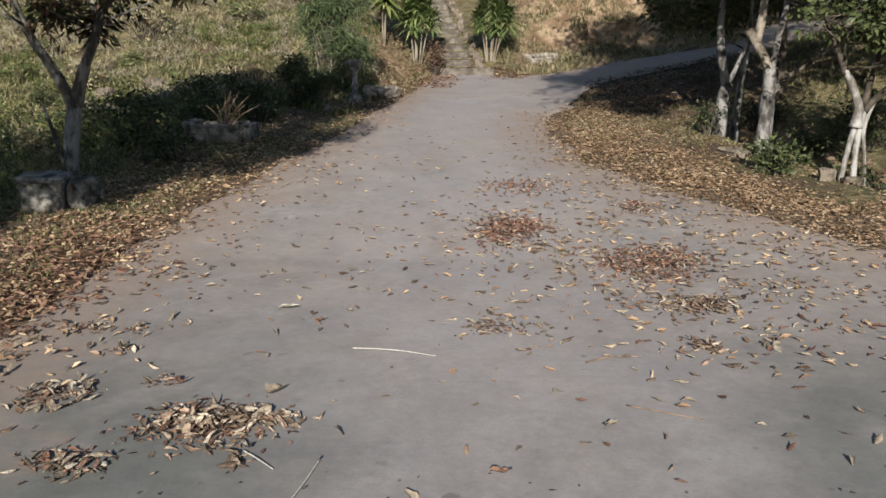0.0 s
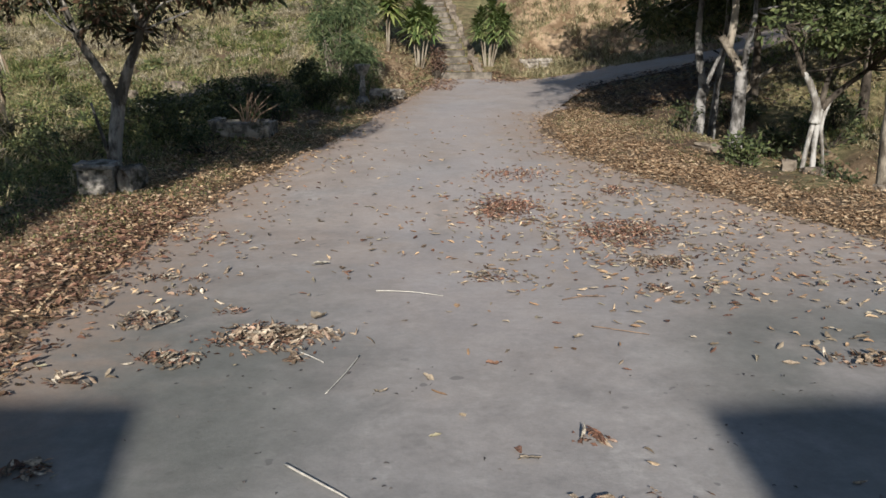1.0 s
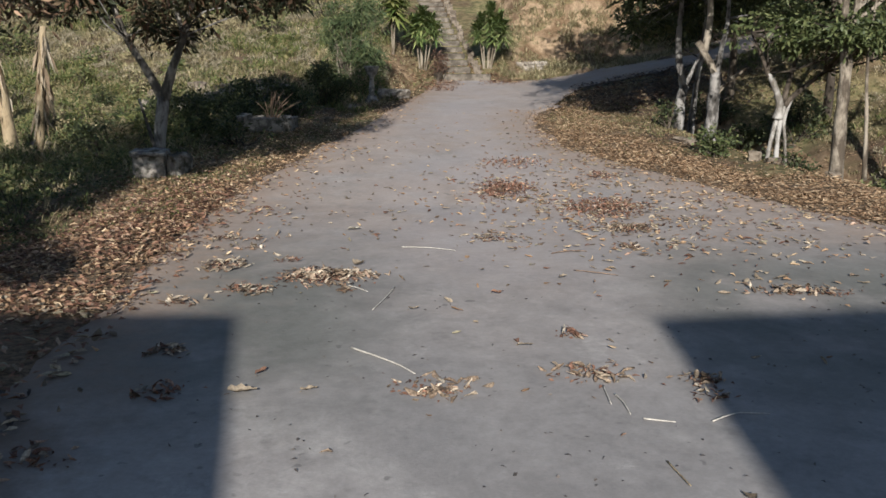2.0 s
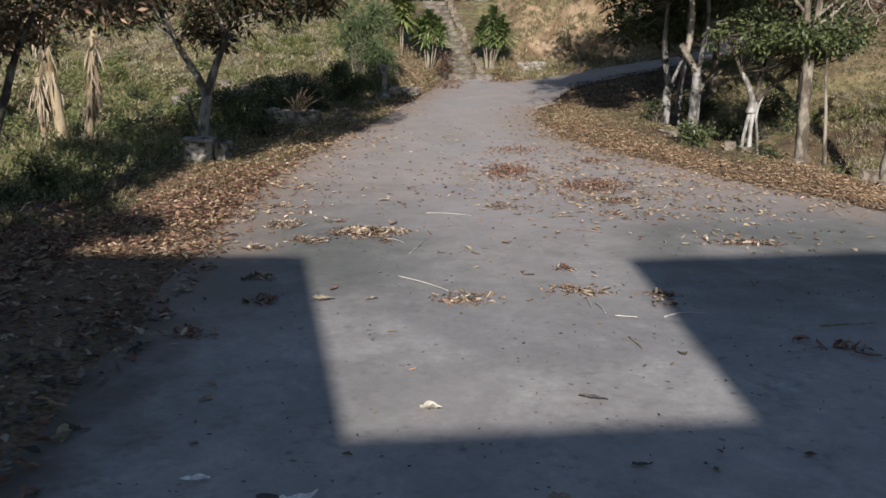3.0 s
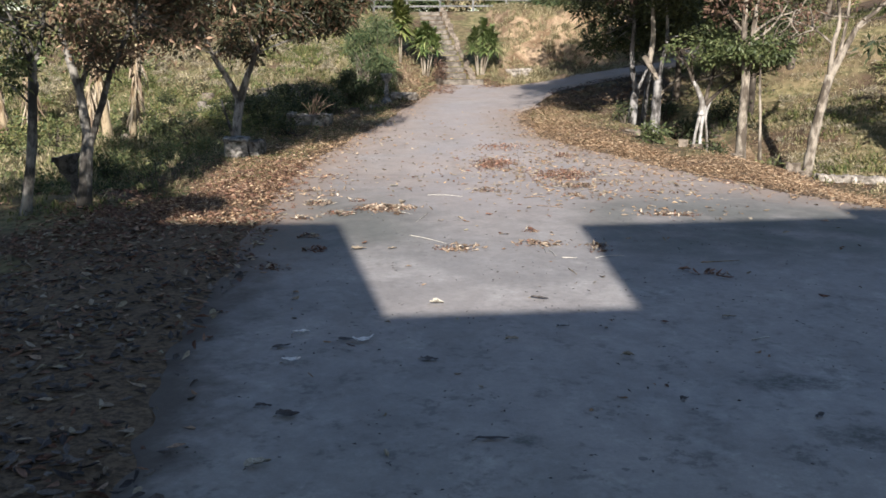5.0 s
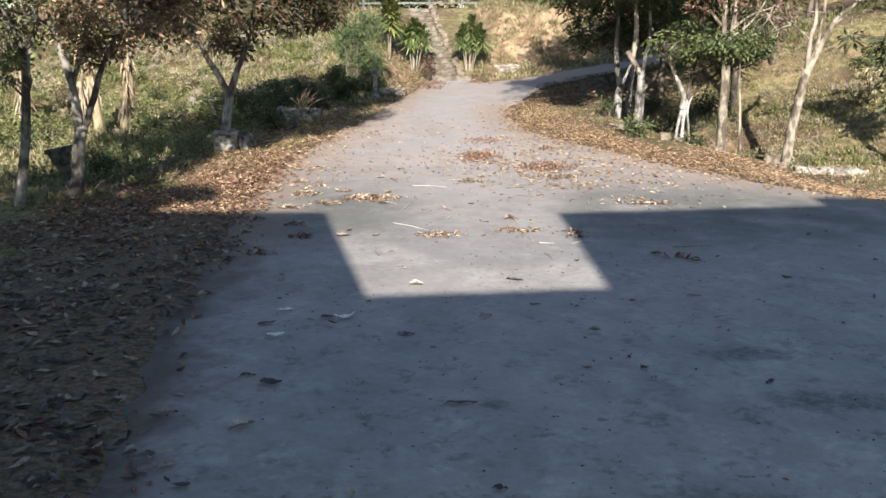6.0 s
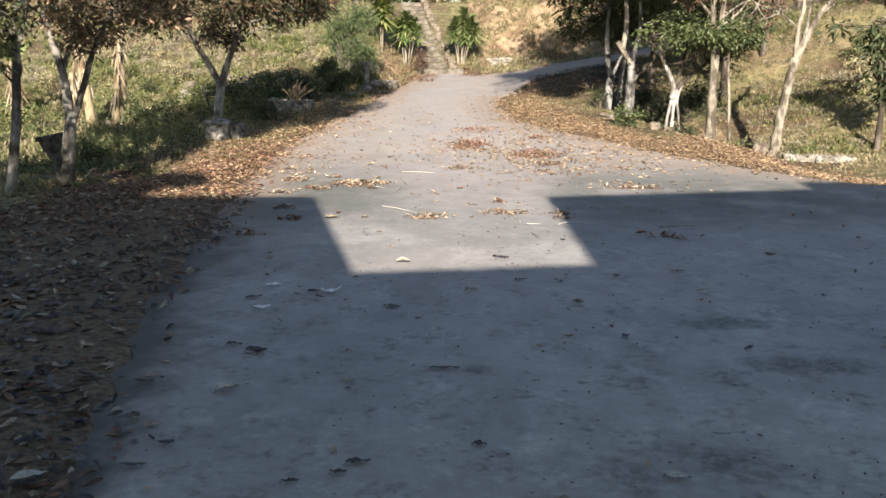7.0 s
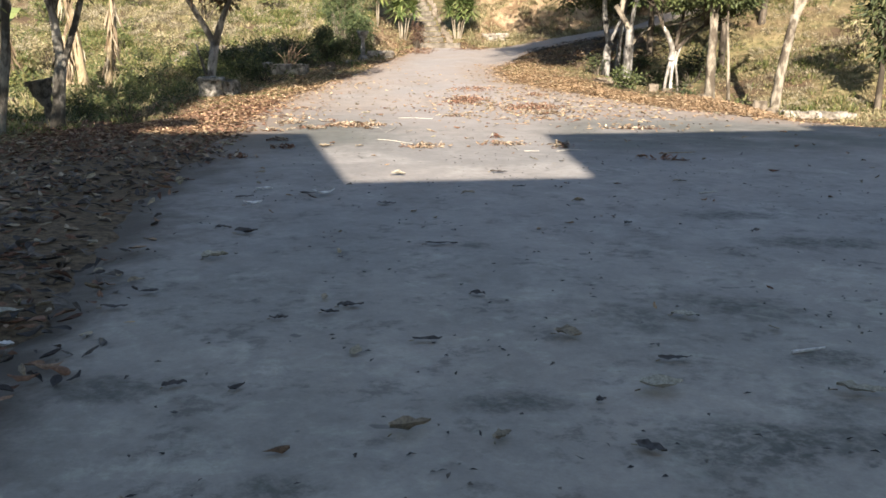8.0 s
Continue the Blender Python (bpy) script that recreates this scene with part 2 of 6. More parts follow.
STRAP = leaf_material("strap_leaves", [(0.0, (0.0878, 0.135, 0.0455)), (0.6, (0.1755, 0.2295, 0.078)), (1.0, (0.351, 0.378, 0.1495))], 0.2, 0.45)
STRAP_YELLOW = leaf_material("yellow_green_strap_leaves", [(0.0, (0.085, 0.13, 0.034)), (0.5, (0.21, 0.25, 0.075)), (1.0, (0.46, 0.45, 0.19))], 0.25, 0.45)
WEED = leaf_material("weed_leaves", [(0.0, (0.055, 0.0767, 0.0289)), (0.5, (0.1233, 0.1434, 0.0557)), (1.0, (0.2422, 0.2212, 0.0964))], 0.22)
DRY_GRASS = leaf_material("dry_grass", [(0.0, (0.1406, 0.1244, 0.0648)), (0.45, (0.296, 0.2487, 0.1363)), (0.8, (0.4381, 0.3704, 0.2284)), (1.0, (0.1744, 0.1906, 0.0825))], 0.25, 0.8)
GREEN_GRASS = leaf_material("green_grass", [(0.0, (0.0565, 0.0791, 0.0257)), (0.5, (0.1281, 0.1489, 0.0495)), (1.0, (0.2576, 0.2277, 0.0936))], 0.25, 0.7)
SCRUB = leaf_material("dry_twiggy_scrub", [(0.0, (0.1, 0.086, 0.055)), (0.35, (0.21, 0.182, 0.118)), (0.75, (0.33, 0.288, 0.2)), (1.0, (0.41, 0.365, 0.27))], 0.22, 0.8)
RUST_LEAF = leaf_material("rust_red_leaves", [(0.0, (0.058, 0.034, 0.025)), (0.6, (0.12, 0.07, 0.047)), (1.0, (0.19, 0.125, 0.082))], 0.2)
SHEATH = leaf_material("dry_banana_sheath", [(0.0, (0.12, 0.085, 0.055)), (0.4, (0.25, 0.19, 0.125)), (0.8, (0.4, 0.335, 0.24)), (1.0, (0.5, 0.44, 0.34))], 0.2, 0.75)
STRAW = leaf_material("straw", [(0.0, (0.2375, 0.1975, 0.1275)), (1.0, (0.4825, 0.4325, 0.3225))], 0.2, 0.7)
PAPER = leaf_material("bleached_leaf", [(0.0, (0.62, 0.605, 0.57)), (1.0, (0.76, 0.74, 0.71))], 0.1, 0.8, 0.15)
LITTER_DARK = leaf_material("dark_grey_brown_leaves", [(0.0, (0.0406, 0.0362, 0.0348)), (0.6, (0.087, 0.0754, 0.0682)), (1.0, (0.174, 0.1522, 0.1305))], 0.05, 0.7)
LITTER_CREAM = leaf_material("cream_dry_leaves", [(0.0, (0.34, 0.31, 0.24)), (1.0, (0.5, 0.46, 0.37))], 0.1, 0.7)
STRAW_PALE = leaf_material("bleached_straw", [(0.0, (0.4, 0.37, 0.31)), (1.0, (0.52, 0.49, 0.43))], 0.1, 0.7)
BARK_PALE = bark_material("pale_bark", (0.075, 0.06, 0.044), (0.28, 0.242, 0.188), 0.5)
BARK_GREY = bark_material("grey_blotched_bark", (0.05, 0.046, 0.041), (0.27, 0.255, 0.235), 0.5)
BARK_MID = bark_material("dull_grey_bark", (0.055, 0.049, 0.04), (0.25, 0.23, 0.195), 0.52)
BARK_BROWN = bark_material("brown_bark", (0.045, 0.036, 0.027), (0.14, 0.115, 0.088), 0.55)
BARK_WHITE = bark_material("whitewashed_bark", (0.13, 0.115, 0.095), (0.38, 0.365, 0.335), 0.5)
CANE = bark_material("grey_cane", (0.12, 0.095, 0.065), (0.26, 0.225, 0.17), 0.48)
DEAD_WOOD = bark_material("reddish_dead_wood", (0.09, 0.058, 0.04), (0.27, 0.19, 0.13), 0.45)
FIBRE = bark_material("dry_fibrous_stem", (0.13, 0.088, 0.048), (0.32, 0.255, 0.16), 0.45)
CONCRETE_OLD = stone_material("weathered_concrete", (0.11, 0.1, 0.085), (0.3, 0.275, 0.24), 7, (0.05, 0.05, 0.034))
STONE_WHITE = stone_material("whitewashed_stone", (0.13, 0.11, 0.085), (0.29, 0.26, 0.215), 9)
STONE_PALE = stone_material("pale_lime_stone", (0.15, 0.13, 0.105), (0.34, 0.305, 0.255), 9)
STONE = stone_material("field_stone", (0.1, 0.08, 0.06), (0.21, 0.175, 0.135), 8)
STEP = stone_material("worn_concrete_step", (0.075, 0.064, 0.05), (0.17, 0.148, 0.12), 5)
PALE_CONCRETE = stone_material("pale_weathered_concrete", (0.11, 0.105, 0.095), (0.3, 0.29, 0.265), 8)
URN = stone_material("dark_grimy_concrete", (0.036, 0.033, 0.029), (0.13, 0.122, 0.108), 9)
PLASTER = stone_material("painted_plaster", (0.68, 0.65, 0.59), (0.76, 0.73, 0.67), 1.5)
FENCE = stone_material("pale_fence_paint", (0.09, 0.09, 0.085), (0.16, 0.158, 0.148), 10)


# ---- mesh helpers ----
def mesh_from(name, verts, faces, material, smooth=False):
    me = bpy.data.meshes.new(name)
    me.from_pydata([tuple(v) for v in verts], [], [tuple(f) for f in faces])
    me.materials.append(material)
    if smooth:
        me.shade_smooth()
    me.update()
    return me


def tri_mesh(name, verts, tris, material):
    """A mesh out of numpy arrays of vertices and triangles."""
    me = bpy.data.meshes.new(name)
    v, f = np.asarray(verts, np.float32), np.asarray(tris, np.int32)
    me.vertices.add(len(v))
    me.vertices.foreach_set("co", v.ravel())
    me.loops.add(f.size)
    me.loops.foreach_set("vertex_index", f.ravel())
    me.polygons.add(len(f))
    me.polygons.foreach_set("loop_start", np.arange(0, f.size, 3, dtype=np.int32))
    me.materials.append(material)
    me.update(calc_edges=True)
    return me


def thing(name, at, label, category, group="", kind=""):
    ob = new(name)
    ob.location = at
    ob.empty_display_size = 0.1
    return tagged(ob, label, category, group, kind)


def part(name, mesh, parent, label=""):
    """Links a mesh built in world metres as one part under a thing."""
    ob = new(name, mesh)
    ob.parent = parent
    base = parent.location if parent.parent is None else parent.parent.location
    if parent.parent is None:
        ob.location = -Vector(base)
    return tagged(ob, label)


def bm_mesh(name, bm, material, smooth=False):
    me = bpy.data.meshes.new(name)
    bm.to_mesh(me)
    bm.free()
    me.materials.append(material)
    if smooth:
        me.shade_smooth()
    return me


def unit(v):
    return v / np.maximum(np.linalg.norm(v, axis=-1, keepdims=True), 1e-9)


def leaf_arrays(rng, at, way, length, width, fold=0.25, curl=0.15, flat=None):
    """Pointed, folded and curled leaves: five vertices and four triangles each."""
    n = len(at)
    way = unit(way)
    side = np.cross(way, flat if flat is not None else rng.normal(size=(n, 3)))
    side = unit(side)
    up = np.cross(side, way)
    length = np.broadcast_to(length, (n,))[:, None]
    width = np.broadcast_to(width, (n,))[:, None]
    mid = at + way * length * 0.45
    drop = up * width * fold
    v = np.stack([at, mid + side * width * 0.5 + drop, mid - side * width * 0.5 + drop, mid,
                  at + way * length + up * length * curl * rng.uniform(-1, 1, (n, 1))], 1)
    f = np.array([[0, 1, 3], [0, 3, 2], [3, 1, 4], [2, 3, 4]])[None] + (np.arange(n) * 5)[:, None, None]
    return v.reshape(-1, 3), f.reshape(-1, 3)


def blade_arrays(rng, at, way, length, width, bend=0.35):
    """Grass and strap blades: four triangles, bent outwards and down."""
    n = len(at)
    way = unit(way)
    flat = unit(np.cross(way, np.array([0, 0, 1.0]) + rng.normal(size=(n, 3)) * 0.05))
    length = np.broadcast_to(length, (n,))[:, None]
    width = np.broadcast_to(width, (n,))[:, None]
    out = way * np.array([1, 1, 0])
    m1 = at + way * length * 0.5 + out * length * bend * 0.15
    tip = at + way * length * 0.92 + out * length * bend * 0.5 - np.array([0, 0, 1]) * length * bend * 0.55
    v = np.stack([at - flat * width * 0.35, at + flat * width * 0.35, m1 - flat * width * 0.5, m1 + flat * width * 0.5, tip], 1)
    f = np.array([[0, 1, 3], [0, 3, 2], [2, 3, 4]])[None] + (np.arange(n) * 5)[:, None, None]
    return v.reshape(-1, 3), f.reshape(-1, 3)


def joined(chunks):
    vs, fs, k = [], [], 0
    for v, f in chunks:
        vs.append(v)
        fs.append(np.asarray(f) + k)
        k += len(v)
    return np.concatenate(vs), np.concatenate(fs)


def tube(points, radii, sides=9, rough=0.08, seed=0, flare=0.0):
    """A tapered, knobbly tube along a curve through the points."""
    rng = np.random.default_rng(seed)
    p = np.array(points, float)
    r = np.interp(np.linspace(0, 1, len(p)), np.linspace(0, 1, len(radii)), radii)
    steps = max(4, int(np.ceil(len(p) * 3)))
    u = np.linspace(0, len(p) - 1, steps)
    q = np.empty((steps, 3))
    for i, t in enumerate(u):
        k = min(int(t), len(p) - 2)
        a, b, c, d = p[max(k - 1, 0)], p[k], p[k + 1], p[min(k + 2, len(p) - 1)]
        s = t - k
        q[i] = 0.5 * (2 * b + (c - a) * s + (2 * a - 5 * b + 4 * c - d) * s * s + (3 * b - a - 3 * c + d) * s ** 3)
    rr = np.interp(u, np.arange(len(p)), r)
    if flare:
        rr = rr * (1 + flare * np.exp(-np.arange(steps) * 0.9))
    tan = unit(np.gradient(q, axis=0))
    ref = np.array([0.3, 0.9, 0.1])
    a = unit(np.cross(tan, ref))
    b = np.cross(tan, a)
    ang = np.linspace(0, 2 * np.pi, sides, endpoint=False)
    lump = 1 + rough * rng.normal(size=(steps, sides))
    ring = q[:, None] + (a[:, None] * np.cos(ang)[None, :, None] + b[:, None] * np.sin(ang)[None, :, None]) * (rr[:, None] * lump)[..., None]
    v = np.concatenate([ring.reshape(-1, 3), q[:1], q[-1:]])
    f = []
    for i in range(steps - 1):
        for j in range(sides):
            k = (j + 1) % sides
            f += [[i * sides + j, i * sides + k, (i + 1) * sides + k], [i * sides + j, (i + 1) * sides + k, (i + 1) * sides + j]]
    e = len(v)
    for j in range(sides):
        k = (j + 1) % sides
        f += [[e - 2, k, j], [e - 1, (steps - 1) * sides + j, (steps - 1) * sides + k]]
    return v, np.array(f)


def stem(name, points, radii, material, parent, label="", sides=9, seed=0, flare=0.0, rough=0.07):
    me = tri_mesh(name, *tube(points, radii, sides, rough, seed, flare), material)
    me.shade_smooth()
    return part(name, me, parent, label)


# ---- the lie of the land ----
def smooth(a, b, x):
    t = min(1.0, max(0.0, (x - a) / (b - a)))
    return t * t * (3 - 2 * t)


def lerp_table(table, y):
    ys = [r[0] for r in table]
    return float(np.interp(y, ys, [r[1] for r in table]))


LEFT_EDGE = [(-14, -1.25), (-6, -1.4), (-4.3, -1.6), (-2.4, -1.95), (0, -2.2), (2.7, -2.4), (4.8, -2.55), (7.1, -2.6), (9.4, -2.25), (11.3, -1.95), (12.6, -1.72), (14.7, -1.5), (17, -1.1), (20.3, -0.75), (21.6, -0.7)]
RIGHT_EDGE = [(-14, 13), (0.5, 13), (1.8, 9), (2.8, 6.4), (3.5, 5.1), (4.3, 4.5), (5.1, 4.12), (6.2, 3.62), (7.0, 3.22), (7.7, 2.8), (8.9, 2.15), (9.6, 1.78), (10.7, 1.42), (12.3, 1.2), (14.0, 1.2), (14.8, 1.35), (15.4, 1.6), (15.8, 1.9), (16.0, 1.3), (21.6, 1.0)]
PLATEAU = 3.08
CLIMB = 0.17          # how steeply the side road rises to the right


def side_near(x):
    return 15.4 + 3.2 * min(max(x - 1.6, 0.0), 0.9) + 0.3 * min(max(x - 2.5, 0.0), 3.0)


def side_far(x):
    return 20.9 + 0.68 * min(max(x - 0.9, 0.0), 3.6) + 0.1 * max(0.0, x - 4.5)


def base_z(y):
    return 0.047 * max(0.0, min(y, 21.5) - 6.5)


def ground_z(x, y):
    z = base_z(y)
    z -= 0.17 * smooth(2.9, 5.4, -x) * (1 - smooth(6, 11, y))
    z -= 0.48 * smooth(3.9, 6.6, -x) * smooth(5.0, 9.0, y) * (1 - smooth(13.5, 18.0, y))          # the field lies lower
    z += CLIMB * max(0.0, min(x, 7.0) - 1.8) * smooth(13.5, 16.5, y)          # the side road climbs
    z -= 0.25 * smooth(4.2, 5.8, x) * smooth(3.0, 5.5, y) * (1 - smooth(9.3, 11.5, y))          # the ground dips beyond the verge
    z -= 0.1 * smooth(2.4, 3.6, x) * smooth(7.0, 9.0, y) * (1 - smooth(12.5, 14.5, y))
    z += 0.28 * max(0.0, min(x, 15.0) - 5.9) * smooth(7.5, 11.0, y) * (1 - 0.45 * smooth(16, 20, y) * (1 - smooth(7, 10, x)))
    z -= 0.42 * math.exp(-((x - 4.4 - 0.25 * (13 - y)) / 0.5) ** 2) * smooth(8.2, 9.2, y) * (1 - smooth(13.5, 15.0, y))          # a hollow added to bring shade behind the tree row
    # shallow ditch added to darken the left shoulder
    z -= 0.22 * math.exp(-((x + 4.1 + 0.12 * (7 - y)) / 0.45) ** 2) * smooth(3.6, 5.0, y) * (1 - smooth(6.4, 7.4, y))
    if x < 0.85:
        k = smooth(-0.9, -3.2, x)
        toe, top = 21.35 - 4.9 * k, 28.4 + 0.6 * k
    else:
        k = smooth(0.85, 1.9, x)
        toe, top = 21.35 + 1.45 * k + 0.3 * max(0.0, min(x, 6.0) - 2.0), 28.4 - 2.0 * k
    if y > toe:
        s = min(1.0, (y - toe) / (top - toe))
        if x > 0.85:
            s = s + (smooth(0, 1, s) - s) * k
        z = z + (max(PLATEAU, z) - z) * s
    bumps = noise.noise((x * 0.35, y * 0.35, 3.1)) * 0.22 + noise.noise((x * 1.3, y * 1.3, 7.7)) * 0.06
    if y > 21.5 and x > 0.9:
        bumps += 0.22 * noise.noise((x * 0.9, y * 0.5, z * 1.2)) + 0.1 * noise.noise((x * 2.6, y * 1.5, z * 3))
    rim = smooth(0.2, 3.0, edge_distance(x, y))
    if 1.0 < x < 6.5 and 4.0 < y < 15.0:
        rim *= 0.35          # the leafy verge lies nearly level
    z += bumps * rim
    return min(z, PLATEAU + 0.6 + bumps)


def edge_distance(x, y):
    """Metres outside the paved surface (negative on it)."""
    if y > 21.4:
        main = max(abs(x + 0.15 + 0.148 * (y - 21.4)) - 0.5, y - 28.6, 0.05)
        return main if y < 28.6 else y - 28.6
    l, r = lerp_table(LEFT_EDGE, y), lerp_table(RIGHT_EDGE, y)
    d = max(l - x, x - r)
    if x > 0:
        d = min(d, max(side_near(x) - y, y - side_far(x)))
    return d


def wobble(y, s):
    return 0.13 * noise.noise((y * 0.9, s, 0.0)) + 0.09 * noise.noise((y * 3.7, s, 5.0))


def build_ground():
    def axis(lo, hi, step, far):
        core = list(np.arange(lo, hi + 1e-6, step))
        out, d, a, b = [], step, lo, hi
        left, right = [], []
        while a > -far:
            d *= 1.28
            a -= d
            left.append(a)
        d = step
        while b < far:
            d *= 1.28
            b += d
            right.append(b)
        return left[::-1] + core + right
    xs, ys = axis(-13, 15, 0.24, 420), axis(-13, 31, 0.24, 420)
    verts, litter = [], []
    for y in ys:
        for x in xs:
            d = edge_distance(x, y)
            z = ground_z(x, y)
            if d < 0.15:
                z -= 0.05 * smooth(0.15, -0.25, d)
            verts.append((x, y, z))
            litter.append((1 - smooth(0.9, 1.9, d)) * smooth(3, 4.5, y) * (1 - smooth(14.5, 16, y)) if x > 0 else (1 - smooth(1.2, 2.6, d)) * (1 - 0.6 * smooth(6, 9, y)) * (1 - smooth(17, 19, y)))
    n = len(xs)
    faces = [(j * n + i, j * n + i + 1, (j + 1) * n + i + 1, (j + 1) * n + i) for j in range(len(ys) - 1) for i in range(n - 1)]
    ob = new("ground", mesh_from("ground", verts, faces, GROUND, True))
    at = ob.data.attributes.new("litter", "FLOAT", "POINT")
    at.data.foreach_set("value", np.array(litter, np.float32))
    tagged(ob, "dry brown soil and thin grass ground rising to banks", "ground", kind="structure")


def road_z(x, y):
    z = base_z(y) + 0.012 + CLIMB * max(0.0, min(x, 7.0) - 1.8) * smooth(13.5, 16.5, y)
    return z + 0.006 * noise.noise((x * 0.8, y * 0.8, 1.0))


def build_road():
    rows, cols, edge = [], 30, []
    ys = np.arange(-13.5, 21.55, 0.1)
    for y in ys:
        l, r = lerp_table(LEFT_EDGE, y) + wobble(y, 1), lerp_table(RIGHT_EDGE, y) + wobble(y, 9) * (1 if y > 3 else 0)
        row = []
        for i in range(cols + 1):
            k = i / cols
            k = min(k * 0.5, 1) if k < 0.2 else (0.1 + (k - 0.2) * 0.8 / 0.6 if k < 0.8 else 0.9 + (k - 0.8) * 0.5)
            x = l + (r - l) * k
            row.append((x, y, road_z(x, y) - (0.03 if i in (0, cols) else 0)))
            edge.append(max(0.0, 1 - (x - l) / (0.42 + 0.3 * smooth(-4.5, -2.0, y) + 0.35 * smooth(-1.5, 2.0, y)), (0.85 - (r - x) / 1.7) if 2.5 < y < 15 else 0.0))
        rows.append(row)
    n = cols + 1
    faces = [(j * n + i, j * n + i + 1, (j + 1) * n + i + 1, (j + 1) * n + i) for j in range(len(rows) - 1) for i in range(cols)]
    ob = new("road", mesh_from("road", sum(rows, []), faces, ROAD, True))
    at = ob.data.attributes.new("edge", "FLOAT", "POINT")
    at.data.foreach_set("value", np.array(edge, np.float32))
    tagged(ob, "grey worn concrete road with dust and stains", "road", kind="structure")
    rows = []
    for x in np.arange(0.9, 16.1, 0.25):
        a, b = side_near(x) + wobble(x, 21) * 2.2, side_far(x) + wobble(x, 27) * 1.6
        rows.append([(x, a + (b - a) * i / 16, road_z(x, a + (b - a) * i / 16) + 0.28 * max(0.0, x - 5.9) * 0.55 - 0.014 + 0.019 * smooth(0.95, 1.7, x)) for i in range(17)])
    faces = [(j * 17 + i, (j + 1) * 17 + i, (j + 1) * 17 + i + 1, j * 17 + i + 1) for j in range(len(rows) - 1) for i in range(16)]
    ob = new("side_road", mesh_from("side_road", sum(rows, []), faces, ROAD, True))
    at = ob.data.attributes.new("edge", "FLOAT", "POINT")
    # dust floor of 0.5 darkens the whole slab in place of tree shade
    at.data.foreach_set("value", np.array([max(0.5, 1.1 - i * 0.14, 1 - (16 - i) * 0.25) for _ in rows for i in range(17)], np.float32) * np.repeat([smooth(1.4, 3.0, r[0][0]) for r in rows], 17).astype(np.float32))
    tagged(ob, "grey concrete side road climbing under trees", "road", kind="structure")


build_ground()
build_road()


# ---- the building behind, whose shadow falls over the road ----
def build_building():
    b = thing("building", (0, -10, 0), "plain pale plastered building with a low middle", "building", kind="structure")

    def slab(name, profile, y0, y1, material):
        bm = bmesh.new()
        front = [bm.verts.new((x, y1, z)) for x, z in profile]
        back = [bm.verts.new((x, y0, z)) for x, z in profile]
        bm.faces.new(front)
        bm.faces.new(back[::-1])
        for i in range(len(profile)):
            j = (i + 1) % len(profile)
            bm.faces.new((front[j], front[i], back[i], back[j]))
        bmesh.ops.recalc_face_normals(bm, faces=bm.faces)
        part(name, bm_mesh(name, bm, material), b)
    slab("wall", [(-9, -0.5), (-0.86, -0.5), (-0.86, 3.58), (-1.63, 4.97), (-9, 4.97)], -16, -10, PLASTER)
    slab("wall", [(-0.857, -0.5), (1.0, -0.5), (1.0, 3.69), (-0.857, 3.58)], -16, -10.004, PLASTER)
    slab("wall", [(1.003, -0.5), (8.6, -0.5), (8.6, 5.47), (4.1, 5.42), (4.05, 5.2), (0.91, 4.97), (1.05, 4.72), (1.11, 4.45), (1.09, 4.1), (1.003, 3.7)], -16, -10, PLASTER)


build_building()


# ---- trees ----
def clump_leaves(rng, centres, per, spread, length, width, droop, outward=None):
    """Leaves set round twig tips: each tip carries a whorl that hangs a little."""
    at = np.repeat(centres, per, axis=0)
    n = len(at)
    way = rng.normal(size=(n, 3))
    way[:, 2] = way[:, 2] * 0.6 - droop
    way = unit(way)
    at = at + way * spread * rng.uniform(0.0, 1.0, (n, 1)) + rng.normal(size=(n, 3)) * spread * 0.35
    return leaf_arrays(rng, at, way, length * rng.uniform(0.6, 1.25, n), width * rng.uniform(0.7, 1.2, n))


def blob_points(rng, blobs):
    """Twig tips spread through uneven clouds: (centre, radii, count)."""
    out = []
    for (c, r, n) in blobs:
        v = rng.normal(size=(n, 3))
        v = unit(v) * rng.uniform(0.25, 1.0, (n, 1)) ** 0.6
        p = np.array(c) + v * np.array(r)
        keep = np.array([noise.noise((q[0] * 1.9, q[1] * 1.9, q[2] * 1.9)) > -0.1 for q in p])
        out.append(p[keep] if keep.sum() > 2 else p)
    return np.concatenate(out)


def tree(label, base, stems, blobs, leaf, bark, seed, per=14, length=0.15, width=0.042, droop=0.5, twigs=70, paint=None, crown_label="", category="tree", name="tree", spread=0.16):
    """stems: [(points, r0, r1, part name, material or None)]. blobs: the crown's clouds of twig tips."""
    rng = np.random.default_rng(seed)
    t = thing(name, base, label, category)
    ends, bole = [], None
    for i, (pts, r0, r1, pname, mat) in enumerate(stems):
        ob = stem(pname, pts, (r0, r1), mat or bark, bole if pname == "limb" else t, seed=seed * 31 + i, flare=0.45 if i == 0 else 0.0)
        bole = ob if i == 0 else bole
        ends += [np.array(q, float) for q in pts[len(pts) // 2:]]
    if blobs:
        tips = blob_points(rng, blobs)
        ends = np.array(ends)
        tw = []
        for k in rng.permutation(len(tips))[:twigs]:
            tip = tips[k]
            e = ends[np.argmin(np.linalg.norm(ends - tip, axis=1) + rng.uniform(0, 0.5, len(ends)))]
            mid = (e + tip) / 2 + rng.normal(size=3) * 0.09
            tw.append(tube([e, mid, tip], (0.016, 0.004), 5, 0.05, int(k)))
        me = tri_mesh("twig_spray", *joined(tw), bark)
        tagged(part("twig_spray", me, t), kind="stuff")
        v, f = clump_leaves(rng, tips, per, spread, length, width, droop)
        tagged(part("crown", tri_mesh("crown", v, f, leaf), t, crown_label), kind="stuff")
    return t


